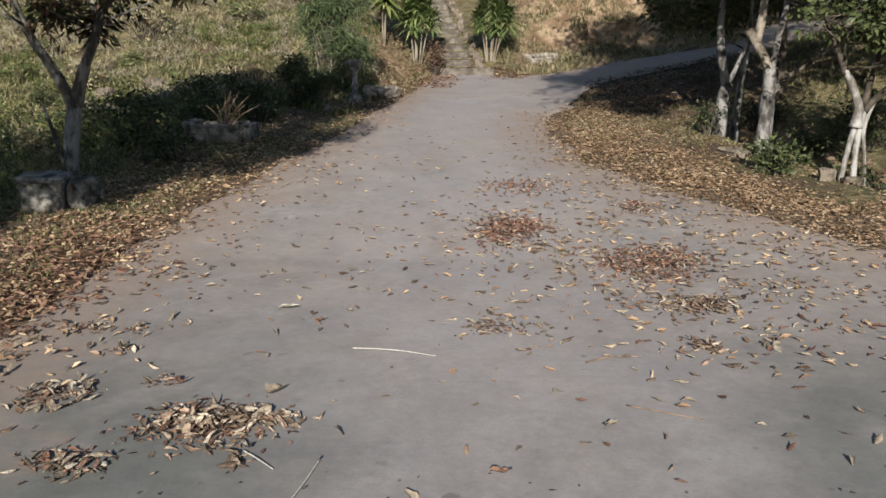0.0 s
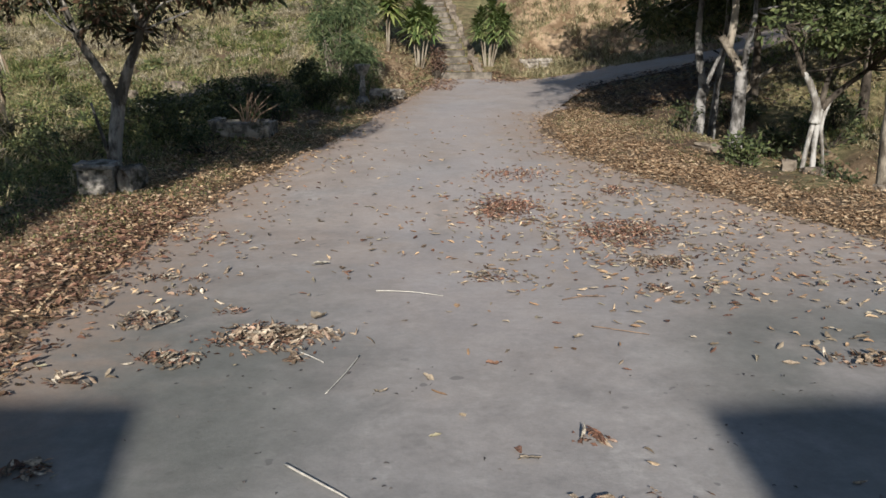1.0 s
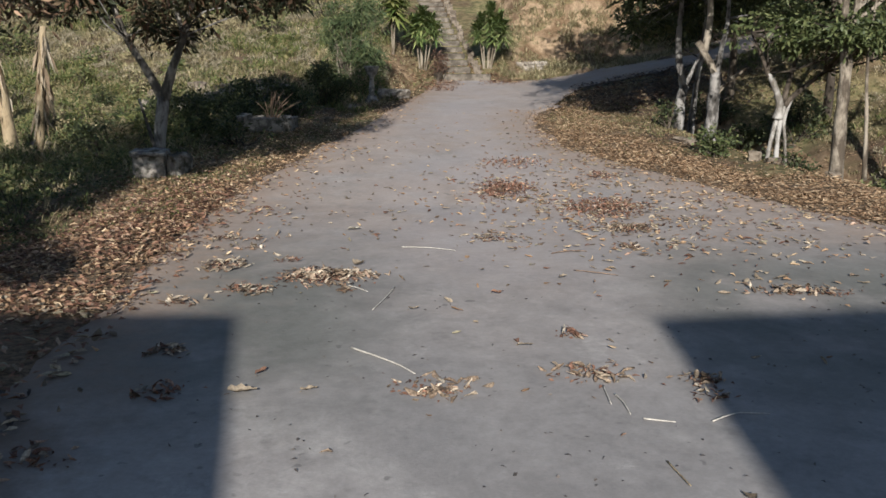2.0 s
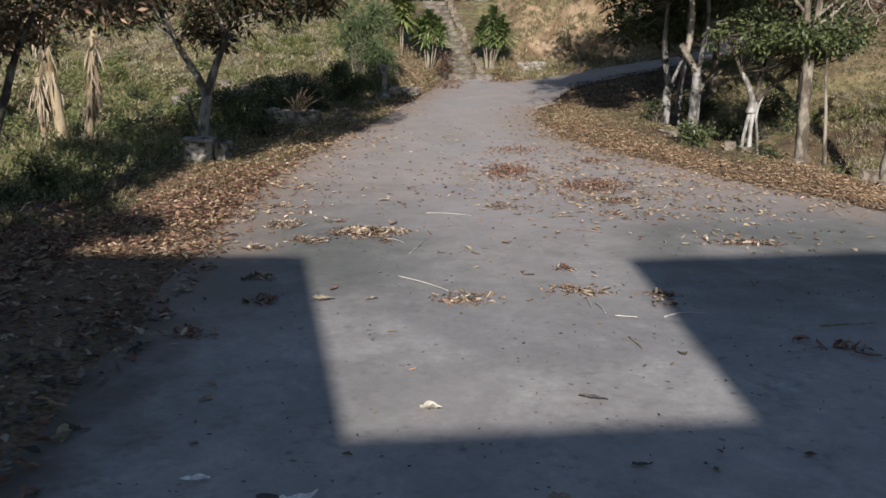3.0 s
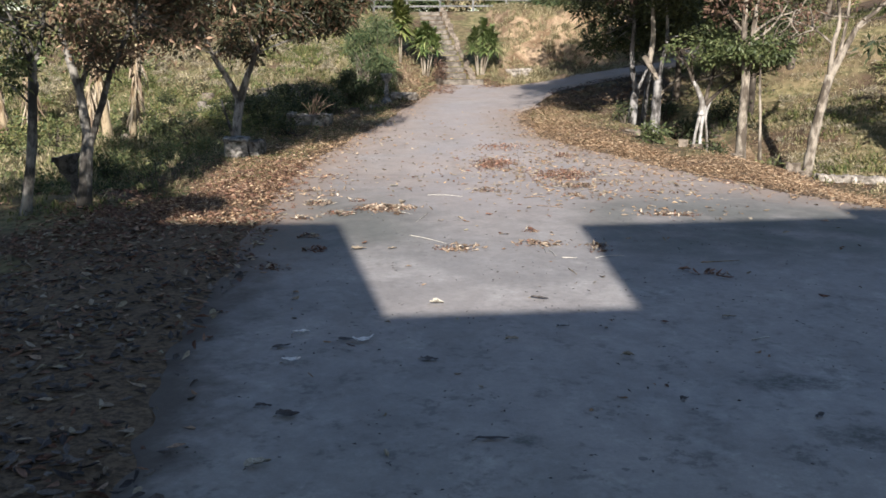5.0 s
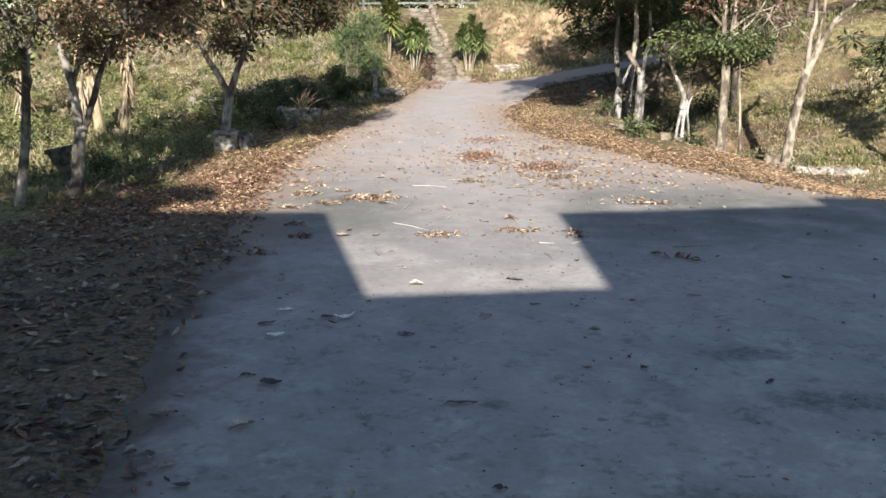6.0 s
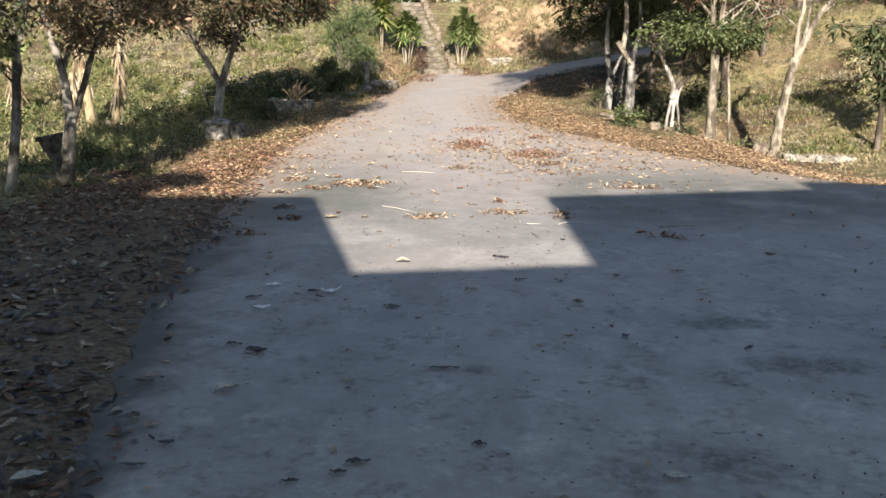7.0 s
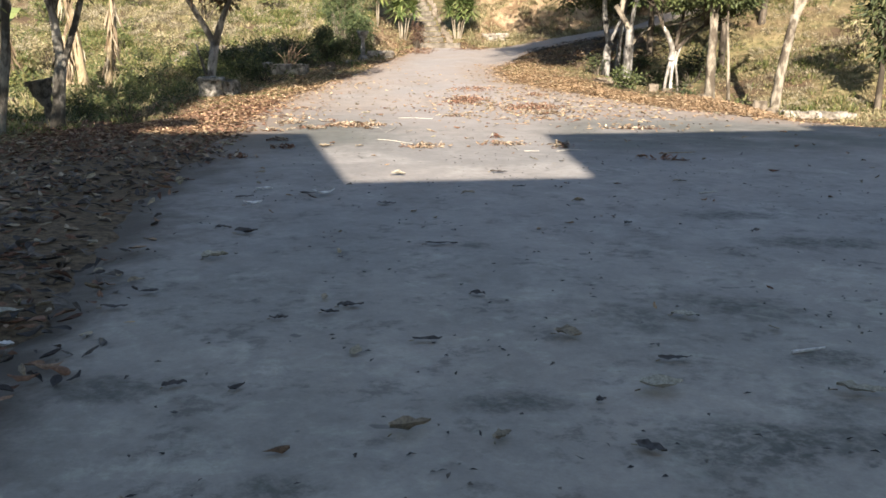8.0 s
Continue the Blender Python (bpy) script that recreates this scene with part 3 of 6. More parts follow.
def build_trees():
    # the forked tree behind the broken block
    Y = 9.6
    tree("small mango-like tree with forked trunk and dark bronze leaves", (-4.14, Y, ground_z(-4.14, Y)),
         [([(-4.17, Y, -0.15), (-4.13, Y, 0.36), (-4.05, Y, 0.94)], 0.088, 0.08, "trunk", None),
          ([(-4.05, Y, 0.88), (-4.24, Y, 1.26), (-4.5, Y, 1.7), (-4.82, Y + 0.2, 2.45)], 0.066, 0.032, "limb", BARK_MID),
          ([(-4.05, Y, 0.88), (-3.9, Y, 1.32), (-3.74, Y, 1.72), (-3.42, Y - 0.1, 2.66)], 0.07, 0.032, "limb", BARK_MID),
          ([(-4.17, Y, 0.14), (-4.28, Y, 0.54), (-4.38, Y, 0.9)], 0.032, 0.013, "limb", None),
          ([(-3.74, Y, 1.72), (-3.98, Y + 0.2, 2.55), (-4.0, Y + 0.3, 3.4)], 0.037, 0.013, "limb", BARK_MID)],
         # high and right-hand clouds lie out of view, added to cast shade
         [((-3.86, Y, 2.82), (1.6, 1.25, 0.86), 330), ((-2.78, Y, 2.55), (0.9, 0.95, 0.54), 140), ((-5.1, Y, 2.34), (0.75, 0.85, 0.66), 130), ((-3.96, Y, 3.6), (1.3, 1.05, 0.64), 160), ((-3.96, Y + 0.2, 2.02), (0.92, 0.65, 0.32), 70), ((-2.3, Y, 2.82), (0.65, 0.65, 0.43), 80), ((-2.46, Y, 3.5), (1.12, 1.05, 0.6), 290), ((-1.7, Y, 3.05), (0.5, 0.6, 0.28), 110)],
         MANGO, BARK_GREY, 11, per=26, length=0.155, width=0.043, droop=0.75, twigs=150, crown_label="dark bronze-green drooping leaves")
    # two slimmer trees on the shoulder
    Y = 4.15
    tree("slim tree with low forked trunk and browning leaves", (-4.82, Y, ground_z(-4.82, Y)),
         [([(-4.83, Y, -0.25), (-4.79, Y, 0.25), (-4.73, Y, 0.65)], 0.085, 0.078, "trunk", None),
          ([(-4.73, Y, 0.6), (-4.74, Y, 1.0), (-4.81, Y, 1.46), (-4.95, Y, 2.0), (-5.0, Y, 2.7)], 0.066, 0.03, "limb", None),
          ([(-4.73, Y, 0.6), (-4.54, Y, 1.1), (-4.38, Y, 1.55), (-4.1, Y, 2.1), (-3.95, Y + 0.2, 2.8)], 0.046, 0.018, "limb", None),
          ([(-4.78, Y, 1.3), (-4.6, Y + 0.1, 1.9), (-4.5, Y + 0.2, 2.7)], 0.035, 0.014, "limb", None)],
         # clouds high and right of the limbs are unseen, added to shade the verge
         [((-4.35, Y, 2.4), (1.15, 1.0, 0.58), 190), ((-5.1, Y, 2.55), (0.8, 0.9, 0.6), 110), ((-4.4, Y, 3.2), (1.2, 1.1, 0.7), 190), ((-3.65, Y, 2.1), (0.55, 0.6, 0.34), 60), ((-4.45, Y, 1.8), (0.6, 0.5, 0.24), 36), ((-3.1, Y + 0.3, 2.95), (1.05, 0.9, 0.5), 210), ((-3.7, Y + 0.2, 3.3), (1.3, 1.0, 0.8), 300), ((-2.2, Y + 0.3, 3.75), (0.75, 0.9, 0.45), 230), ((-2.4, Y + 0.2, 3.0), (0.5, 0.6, 0.3), 150), ((-2.75, Y, 2.62), (0.35, 0.5, 0.1), 36)],
         BROWN_CROWN, BARK_MID, 12, per=24, length=0.105, width=0.034, droop=0.6, twigs=120, crown_label="thin browning leaves")
    Y = 3.8
    tree("thin tree with pale mottled trunk and olive leaves", (-5.42, Y, ground_z(-5.42, Y)),
         [([(-5.44, Y, -0.3), (-5.35, Y, 0.15), (-5.26, Y, 0.66), (-5.21, Y, 1.15), (-5.16, Y, 1.7)], 0.066, 0.05, "trunk", None),
          ([(-5.16, Y, 1.65), (-5.35, Y, 2.1), (-5.6, Y, 2.7)], 0.034, 0.012, "limb", None),
          ([(-5.17, Y, 1.6), (-5.0, Y, 2.1), (-4.95, Y, 2.9)], 0.034, 0.012, "limb", None)],
         [((-5.3, Y, 2.2), (0.65, 0.7, 0.5), 110), ((-5.5, Y, 2.9), (1.0, 1.0, 0.65), 70), ((-5.4, Y, 1.6), (0.34, 0.3, 0.2), 22)],
         WEED, BARK_MID, 13, per=20, length=0.105, width=0.032, droop=0.9, twigs=60, crown_label="thin olive-green leaves")
    # the row on the other verge
    Y = 13.5
    z = ground_z(3.64, Y)
    tree("grey blotched tree with twin trunk at the verge", (3.64, Y, z),
         [([(3.64, Y, z - 0.15), (3.66, Y, 0.6), (3.72, Y, 0.95)], 0.095, 0.08, "trunk", None),
          ([(3.72, Y, 0.9), (3.62, Y, 1.3), (3.58, Y, 1.75), (3.6, Y, 2.4), (3.5, Y, 3.2), (3.9, Y, 4.6)], 0.07, 0.02, "limb", None),
          ([(3.72, Y, 0.9), (3.86, Y, 1.25), (3.98, Y, 1.6), (4.0, Y, 2.4)], 0.036, 0.018, "limb", None),
          ([(3.95, Y + 0.3, z - 0.15), (3.98, Y + 0.3, 0.7), (4.05, Y + 0.3, 1.4), (4.2, Y + 0.3, 2.6)], 0.06, 0.035, "trunk", None)],
         # highest clouds are out of view, added to shade the bank and side road
         [((3.6, Y + 0.3, 2.9), (1.3, 1.2, 0.8), 300), ((3.0, Y, 2.2), (0.5, 0.6, 0.5), 90), ((3.7, Y, 3.8), (1.3, 1.2, 0.75), 200), ((4.3, Y, 5.3), (1.4, 1.2, 0.95), 330), ((3.9, Y + 0.5, 2.1), (0.7, 0.6, 0.5), 90), ((2.7, Y, 3.3), (1.2, 1.0, 0.7), 260), ((4.6, Y + 0.4, 2.7), (0.9, 0.8, 0.6), 160), ((3.9, Y, 4.7), (1.6, 1.0, 0.75), 430)],
         DARK_GREEN, BARK_GREY, 14, per=14, length=0.16, width=0.045, droop=0.6, twigs=90, crown_label="dense dark green leaves")
    Y = 12.05
    z = ground_z(3.82, Y)
    tree("pale tree with lopped limbs and stub branch", (3.82, Y, z),
         [([(3.82, Y, z - 0.15), (3.85, Y, 0.7), (3.87, Y, 1.22)], 0.1, 0.088, "trunk", None),
          ([(3.87, Y, 1.16), (3.74, Y, 1.4), (3.55, Y, 1.68)], 0.066, 0.05, "limb", BARK_PALE),
          ([(3.66, Y, 1.52), (3.72, Y, 2.0), (3.68, Y, 2.7), (3.6, Y, 3.5)], 0.058, 0.03, "limb", BARK_PALE),
          ([(3.87, Y, 1.16), (3.93, Y, 1.6), (4.0, Y, 2.04), (3.95, Y, 2.9)], 0.05, 0.024, "limb", None),
          ([(3.88, Y, 0.88), (4.12, Y, 1.12), (4.36, Y, 1.3)], 0.034, 0.028, "limb", BARK_PALE)],
         [((3.9, Y, 3.1), (1.05, 1.0, 0.55), 190), ((3.6, Y, 3.8), (1.1, 1.1, 0.65), 150), ((4.3, Y + 0.4, 2.4), (0.5, 0.5, 0.35), 50)],
         DARK_GREEN, BARK_GREY, 15, per=17, length=0.16, width=0.045, droop=0.6, twigs=70, crown_label="dark green leaves")
    Y = 10.45
    z = ground_z(4.33, Y)
    tree("low tree with whitewashed prop stems and green crown", (4.33, Y, z),
         [([(4.34, Y, 0.62), (4.36, Y, 0.82), (4.3, Y, 1.0), (4.18, Y, 1.25)], 0.06, 0.042, "trunk", BARK_WHITE),
          ([(4.22, Y, z - 0.12), (4.27, Y, 0.3), (4.36, Y, 0.78)], 0.027, 0.034, "stem", BARK_WHITE),
          ([(4.34, Y - 0.07, z - 0.12), (4.36, Y - 0.03, 0.4), (4.41, Y, 0.8)], 0.036, 0.036, "stem", BARK_WHITE),
          ([(4.52, Y + 0.03, z - 0.12), (4.47, Y, 0.3), (4.44, Y, 0.62), (4.52, Y, 0.9)], 0.02, 0.026, "stem", BARK_WHITE),
          ([(4.18, Y, 1.2), (4.05, Y, 1.5), (3.9, Y, 1.8)], 0.036, 0.016, "limb", BARK_BROWN),
          ([(4.42, Y, 0.8), (4.62, Y, 1.02), (4.95, Y, 1.28), (5.2, Y, 1.5)], 0.045, 0.018, "limb", BARK_BROWN),
          ([(4.4, Y, 0.85), (4.5, Y, 1.3), (4.6, Y, 1.8)], 0.04, 0.018, "limb", BARK_BROWN)],
         [((4.3, Y - 0.2, 1.84), (0.72, 0.6, 0.26), 110), ((5.15, Y - 0.3, 1.78), (0.5, 0.6, 0.28), 120), ((3.86, Y - 0.1, 1.8), (0.34, 0.5, 0.2), 46), ((4.7, Y, 2.08), (0.8, 0.5, 0.2), 80), ((5.0, Y - 0.2, 1.5), (0.36, 0.3, 0.12), 14), ((4.95, 9.05, 1.86), (0.5, 0.28, 0.18), 60), ((5.5, Y - 0.5, 1.84), (0.36, 0.4, 0.2), 34)],
         GREEN, BARK_BROWN, 16, per=17, length=0.1, width=0.042, droop=0.5, twigs=70, crown_label="fresh green broad leaves")
    Y = 9.35
    z = ground_z(4.8, Y)
    tree("straight tree with pale peeling bark and sparse crown", (4.8, Y, z),
         [([(4.8, Y, z - 0.15), (4.79, Y, 0.64), (4.8, Y, 1.14), (4.79, Y, 1.63)], 0.086, 0.072, "trunk", None),
          ([(4.79, Y, 1.58), (4.72, Y, 2.0), (4.7, Y, 2.7), (4.6, Y, 3.4)], 0.065, 0.03, "limb", None),
          ([(4.79, Y, 1.58), (4.86, Y, 2.0), (4.9, Y, 2.5), (5.0, Y, 3.2)], 0.062, 0.028, "limb", None),
          ([(4.72, Y, 2.1), (4.4, Y + 0.1, 2.5), (4.1, Y + 0.2, 3.0)], 0.03, 0.012, "limb", None),
          ([(4.87, Y, 2.1), (5.25, Y + 0.1, 2.35), (5.6, Y + 0.2, 2.45)], 0.028, 0.01, "limb", None),
          ([(4.8, Y, 1.9), (5.15, Y - 0.1, 2.2), (5.4, Y - 0.1, 2.6)], 0.026, 0.01, "limb", None),
          ([(4.82, Y, 1.5), (5.2, Y + 0.2, 1.86), (5.55, Y + 0.3, 2.2), (5.8, Y + 0.3, 2.6)], 0.024, 0.008, "limb", None),
          ([(5.2, Y + 0.2, 1.86), (5.6, Y + 0.3, 2.02), (5.95, Y + 0.4, 2.3)], 0.015, 0.005, "limb", None)],
         # big high clouds are unseen, added to shade the side road and verge back
         [((4.7, Y, 3.0), (0.9, 0.9, 0.6), 36), ((4.4, Y, 4.0), (2.2, 1.3, 1.0), 560), ((3.7, Y + 0.6, 4.4), (2.3, 1.0, 1.0), 620), ((2.0, Y, 3.7), (1.05, 1.2, 0.9), 70), ((2.8, Y, 3.8), (0.55, 1.2, 0.9), 260), ((2.6, Y + 0.4, 3.1), (0.9, 0.9, 0.42), 110), ((4.3, Y + 0.3, 3.05), (0.9, 0.8, 0.35), 60), ((5.3, Y + 0.2, 2.5), (0.8, 0.6, 0.34), 30), ((4.5, Y, 2.6), (0.6, 0.5, 0.26), 22), ((2.9, 8.4, 3.15), (0.6, 0.5, 0.36), 260), ((2.2, 8.9, 3.35), (0.7, 0.5, 0.36), 50)],
         RUST_LEAF, BARK_PALE, 17, per=14, length=0.13, width=0.04, droop=0.5, twigs=80, crown_label="sparse rust-red dying leaves")
    Y = 9.1
    tree("thin pale sapling with bare stem", (5.05, Y, ground_z(5.05, Y)),
         [([(5.06, Y, -0.05), (5.02, Y, 0.65), (4.97, Y, 1.25), (4.96, Y, 1.7), (5.0, Y, 2.2)], 0.026, 0.014, "trunk", None)], [], None, BARK_PALE, 18, category="sapling", name="sapling")
    Y = 8.4
    tree("leaning pale tree with bare spreading limbs", (5.63, Y, ground_z(5.63, Y)),
         [([(5.6, Y, -0.4), (5.65, Y, 0.0), (5.71, Y, 0.52), (5.79, Y, 0.99), (5.87, Y, 1.42)], 0.086, 0.07, "trunk", None),
          ([(5.87, Y, 1.36), (5.89, Y, 1.9), (5.95, Y, 2.35), (5.8, Y, 3.1)], 0.052, 0.02, "limb", None),
          ([(5.88, Y, 1.4), (5.98, Y, 1.7), (6.06, Y, 2.2), (6.1, Y, 2.8)], 0.045, 0.018, "limb", None),
          ([(5.87, Y, 1.36), (6.14, Y, 1.97), (6.28, Y, 2.22), (6.62, Y, 2.52), (6.9, Y, 2.9)], 0.06, 0.02, "limb", None),
          ([(6.22, Y, 2.12), (6.5, Y + 0.1, 2.3), (6.95, Y + 0.2, 2.4)], 0.022, 0.008, "limb", None),
          ([(5.89, Y, 1.9), (5.6, Y + 0.1, 2.15), (5.25, Y + 0.2, 2.3)], 0.02, 0.007, "limb", None)],
         [((5.8, Y, 2.6), (0.9, 0.8, 0.5), 16), ((6.6, Y, 2.7), (0.6, 0.5, 0.4), 10), ((5.4, Y + 0.6, 2.1), (0.5, 0.5, 0.4), 10)],
         RUST_LEAF, BARK_PALE, 19, per=6, length=0.12, width=0.035, droop=0.5, twigs=90, crown_label="last few rust-brown leaves")
    Y = 8.6
    z = ground_z(7.5, Y)
    tree("leafy dark green young tree beyond the kerb", (7.5, Y, z),
         [([(7.48, Y, z - 0.3), (7.5, Y, 0.4), (7.5, Y, 1.1), (7.55, Y, 2.0)], 0.055, 0.028, "trunk", None)],
         [((7.65, Y, 1.3), (0.5, 0.45, 0.5), 60), ((7.5, Y, 1.85), (0.55, 0.45, 0.24), 34), ((6.95, Y, 1.92), (0.5, 0.3, 0.12), 20), ((7.75, Y, 0.85), (0.3, 0.3, 0.2), 18)],
         DARK_GREEN, BARK_BROWN, 20, per=13, length=0.2, width=0.05, droop=0.9, twigs=60, crown_label="dark glossy leaves")
    # an unseen tree on the shoulder nearer the building, added to shade the verge
    Y = -0.6
    z = ground_z(-5.6, Y)
    tree("unseen leafy tree added to shade the shoulder", (-5.6, Y, z),
         [([(-5.6, Y, z - 0.2), (-5.56, Y, 0.9), (-5.5, Y, 2.0), (-5.2, Y, 3.4)], 0.11, 0.05, "trunk", None),
          ([(-5.4, Y, 2.6), (-4.7, Y, 3.4), (-3.6, Y, 4.1)], 0.055, 0.018, "limb", None),
          ([(-5.5, Y, 2.2), (-6.1, Y, 3.2), (-6.7, Y, 3.9)], 0.055, 0.018, "limb", None)],
         [((-3.62, Y, 4.6), (0.5, 1.2, 0.75), 300), ((-4.4, Y, 3.35), (0.5, 0.8, 0.38), 100), ((-5.5, Y, 2.5), (1.1, 0.8, 0.26), 60), ((-6.1, Y, 4.3), (1.4, 1.2, 0.6), 130), ((-5.9, Y, 3.05), (1.3, 0.7, 0.36), 280), ((-5.7, Y, 2.6), (1.1, 0.6, 0.2), 90), ((-6.4, Y, 5.0), (1.0, 1.0, 0.6), 120)],
         MANGO, BARK_GREY, 21, per=18, length=0.18, width=0.05, droop=0.6, twigs=90)
    # another unseen tree, added to cast shade on the near verge
    Y = -4.6
    z = ground_z(-5.4, Y)
    tree("unseen low leafy tree added to shade the near verge", (-5.4, Y, z),
         [([(-5.4, Y, z - 0.2), (-5.36, Y, 0.8), (-5.3, Y, 1.8), (-5.1, Y, 2.8)], 0.09, 0.04, "trunk", None),
          ([(-5.33, Y, 1.4), (-4.8, Y, 2.2), (-4.2, Y, 2.8)], 0.045, 0.016, "limb", None)],
         [((-5.2, Y, 2.85), (1.75, 1.0, 0.7), 400), ((-4.1, Y, 2.8), (0.7, 0.8, 0.5), 110), ((-5.7, Y, 4.2), (0.7, 1.3, 0.45), 240), ((-4.3, Y, 3.4), (0.75, 0.8, 0.36), 230), ((-3.55, Y, 3.3), (0.4, 0.6, 0.2), 80)],
         MANGO, BARK_MID, 22, per=18, length=0.17, width=0.05, droop=0.6, twigs=80)
    # the screen of trees along the climbing side road
    rng = np.random.default_rng(50)
    for i, (x, y, h, leaf) in enumerate([(6.3, 23.9, 4.2, DARK_GREEN), (6.9, 24.6, 4.6, BROWN_CROWN), (8.4, 23.4, 4.0, BROWN_CROWN), (4.9, 15.0, 4.0, DARK_GREEN), (6.2, 13.6, 3.4, DARK_GREEN), (7.6, 15.2, 3.6, RUST_LEAF),
                                         (9.6, 18.5, 3.6, BROWN_CROWN), (10.7, 14.8, 3.0, RUST_LEAF)]):
        z = ground_z(x, y)
        s = [([(x, y, z - 0.2), (x + 0.05, y, z + 0.8), (x - 0.03, y, z + h * 0.5), (x + 0.1, y, z + h * 0.85)], 0.085, 0.03, "trunk", None),
             ([(x, y, z + h * 0.32), (x + 0.4, y, z + h * 0.5), (x + 0.7, y + 0.2, z + h * 0.75)], 0.045, 0.014, "limb", None),
             ([(x, y, z + h * 0.38), (x - 0.4, y, z + h * 0.55), (x - 0.7, y - 0.1, z + h * 0.7)], 0.045, 0.014, "limb", None)]
        dense = leaf in (DARK_GREEN,)
        b = [((x, y, z + h * 0.62), (1.15, 1.1, h * 0.24), 240 if dense else 90), ((x + 0.4, y, z + h * 0.85), (0.9, 0.9, h * 0.16), 130 if dense else 50)]
        # unseen canopy added over the side road to block sun and sky
        if i in (4, 5, 6):
            b.append(((x - 0.6, y + 3.2, z + 3.3), (2.0, 1.6, 0.5), 300))
        # more out-of-view canopy, added to darken the side road and bank
        if i == 3:
            b += [((x - 0.5, y + 1.6, z + 4.0), (2.4, 1.8, 0.6), 460), ((5.7, 18.6, 4.6), (1.5, 1.8, 0.7), 420), ((7.6, 18.5, 5.0), (2.0, 2.2, 0.8), 420), ((5.3, 15.6, 3.7), (1.5, 1.0, 0.7), 320)]
        if i < 3:
            b.append(((x - 0.2, y - 0.4, z + 0.9), (1.0, 0.6, 0.6), 80))
        tree("roadside tree with %s crown on the bank" % ("dense dark green" if dense else "thin reddish-brown"), (x, y, z), s, b, leaf, BARK_BROWN, 60 + i, per=16 if dense else 10, length=0.16, width=0.05, droop=0.5, twigs=60)
    # trees on the level ground above the stairs
    for i, (x, y, h) in enumerate([(-9.5, 31.5, 4.5), (-6.5, 33.5, 5.0), (-3.6, 34.5, 5.2), (-0.8, 36.5, 5.0), (1.6, 35.0, 5.2), (4.2, 34.2, 5.0), (7.0, 33.0, 5.0), (10.5, 30.0, 4.6), (14.0, 26.5, 4.4), (15.5, 20.5, 4.2), (-13.5, 29.0, 4.6), (-16.5, 24.0, 4.4)]):
        z = ground_z(x, y)
        s = [([(x, y, z - 0.2), (x + 0.06, y, z + 1.2), (x, y, z + 2.4), (x + 0.1, y, z + h * 0.8)], 0.1, 0.04, "trunk", None),
             ([(x, y, z + 1.6), (x + 0.5, y, z + 2.4), (x + 0.9, y, z + 3.2)], 0.05, 0.016, "limb", None)]
        b = [((x, y, z + h * 0.7), (1.5, 1.3, h * 0.25), 130), ((x + rng.uniform(-0.8, 0.8), y, z + 1.2), (1.3, 0.6, 0.7), 60)]
        tree("distant grey-green tree on the upper ground", (x, y, z), s, b, [WEED, FEATHER, DARK_GREEN][i % 3], BARK_PALE, 90 + i, per=9, length=0.24, width=0.09, droop=0.4, twigs=30)


build_trees()


# ---- shrubs and strap-leaved plants ----
def shrub(label, centre, radii, tips, leaf, seed, per=12, length=0.09, width=0.035, droop=0.1, stems=7, category="shrub", name="shrub", bark=None, spread=0.1):
    rng = np.random.default_rng(seed)
    x, y = centre
    z = ground_z(x, y)
    s = thing(name, (x, y, z), label, category)
    pts = blob_points(rng, [((x, y, z + radii[2]), radii, tips)])
    tw = []
    for k in range(min(stems * 4, len(pts))):
        a = np.array([x, y, z - 0.04]) + rng.normal(size=3) * np.array([radii[0], radii[1], 0]) * 0.18
        tw.append(tube([a, (a + pts[k]) / 2 + rng.normal(size=3) * 0.04, pts[k]], (0.012, 0.004), 5, 0.05, k))
    tagged(part("branching", tri_mesh("branching", *joined(tw), bark or BARK_BROWN), s), kind="stuff")
    tagged(part("foliage", tri_mesh("foliage", *clump_leaves(rng, pts, per, spread, length, width, droop), leaf), s), kind="stuff")
    return s


def strap_plant(label, at, canes, leaf, seed, length=0.5, width=0.05, heads=1):
    """Canes with heads of long strap leaves: (dx, dz of head, count of leaves)."""
    rng = np.random.default_rng(seed)
    x, y = at
    z = ground_z(x, y)
    s = thing("dracaena", (x, y, z), label, "plant")
    for i, (dx, dz, low, n) in enumerate(canes):
        top = np.array([x + dx, y + rng.uniform(-0.15, 0.15), z + dz])
        cane = stem("cane", [(x + dx * 0.25, y, z - 0.06), (x + dx * 0.6, y, z + dz * 0.5), tuple(top)], (0.022, 0.018), CANE, s, seed=seed + i, sides=7)
        k = rng.uniform(0, 1, n)
        base = top + np.stack([rng.normal(size=n) * 0.02, rng.normal(size=n) * 0.02, -low * k], 1)
        a = rng.uniform(0, 2 * np.pi, n)
        up = 1.3 - 1.5 * k + rng.normal(size=n) * 0.2
        d = np.stack([np.cos(a), np.sin(a), up], 1)
        tagged(part("leaf_head", tri_mesh("leaf_head", *blade_arrays(rng, base, d, length * rng.uniform(0.7, 1.15, n), width * rng.uniform(0.8, 1.2, n), 0.55), leaf), cane), kind="stuff")
    return s


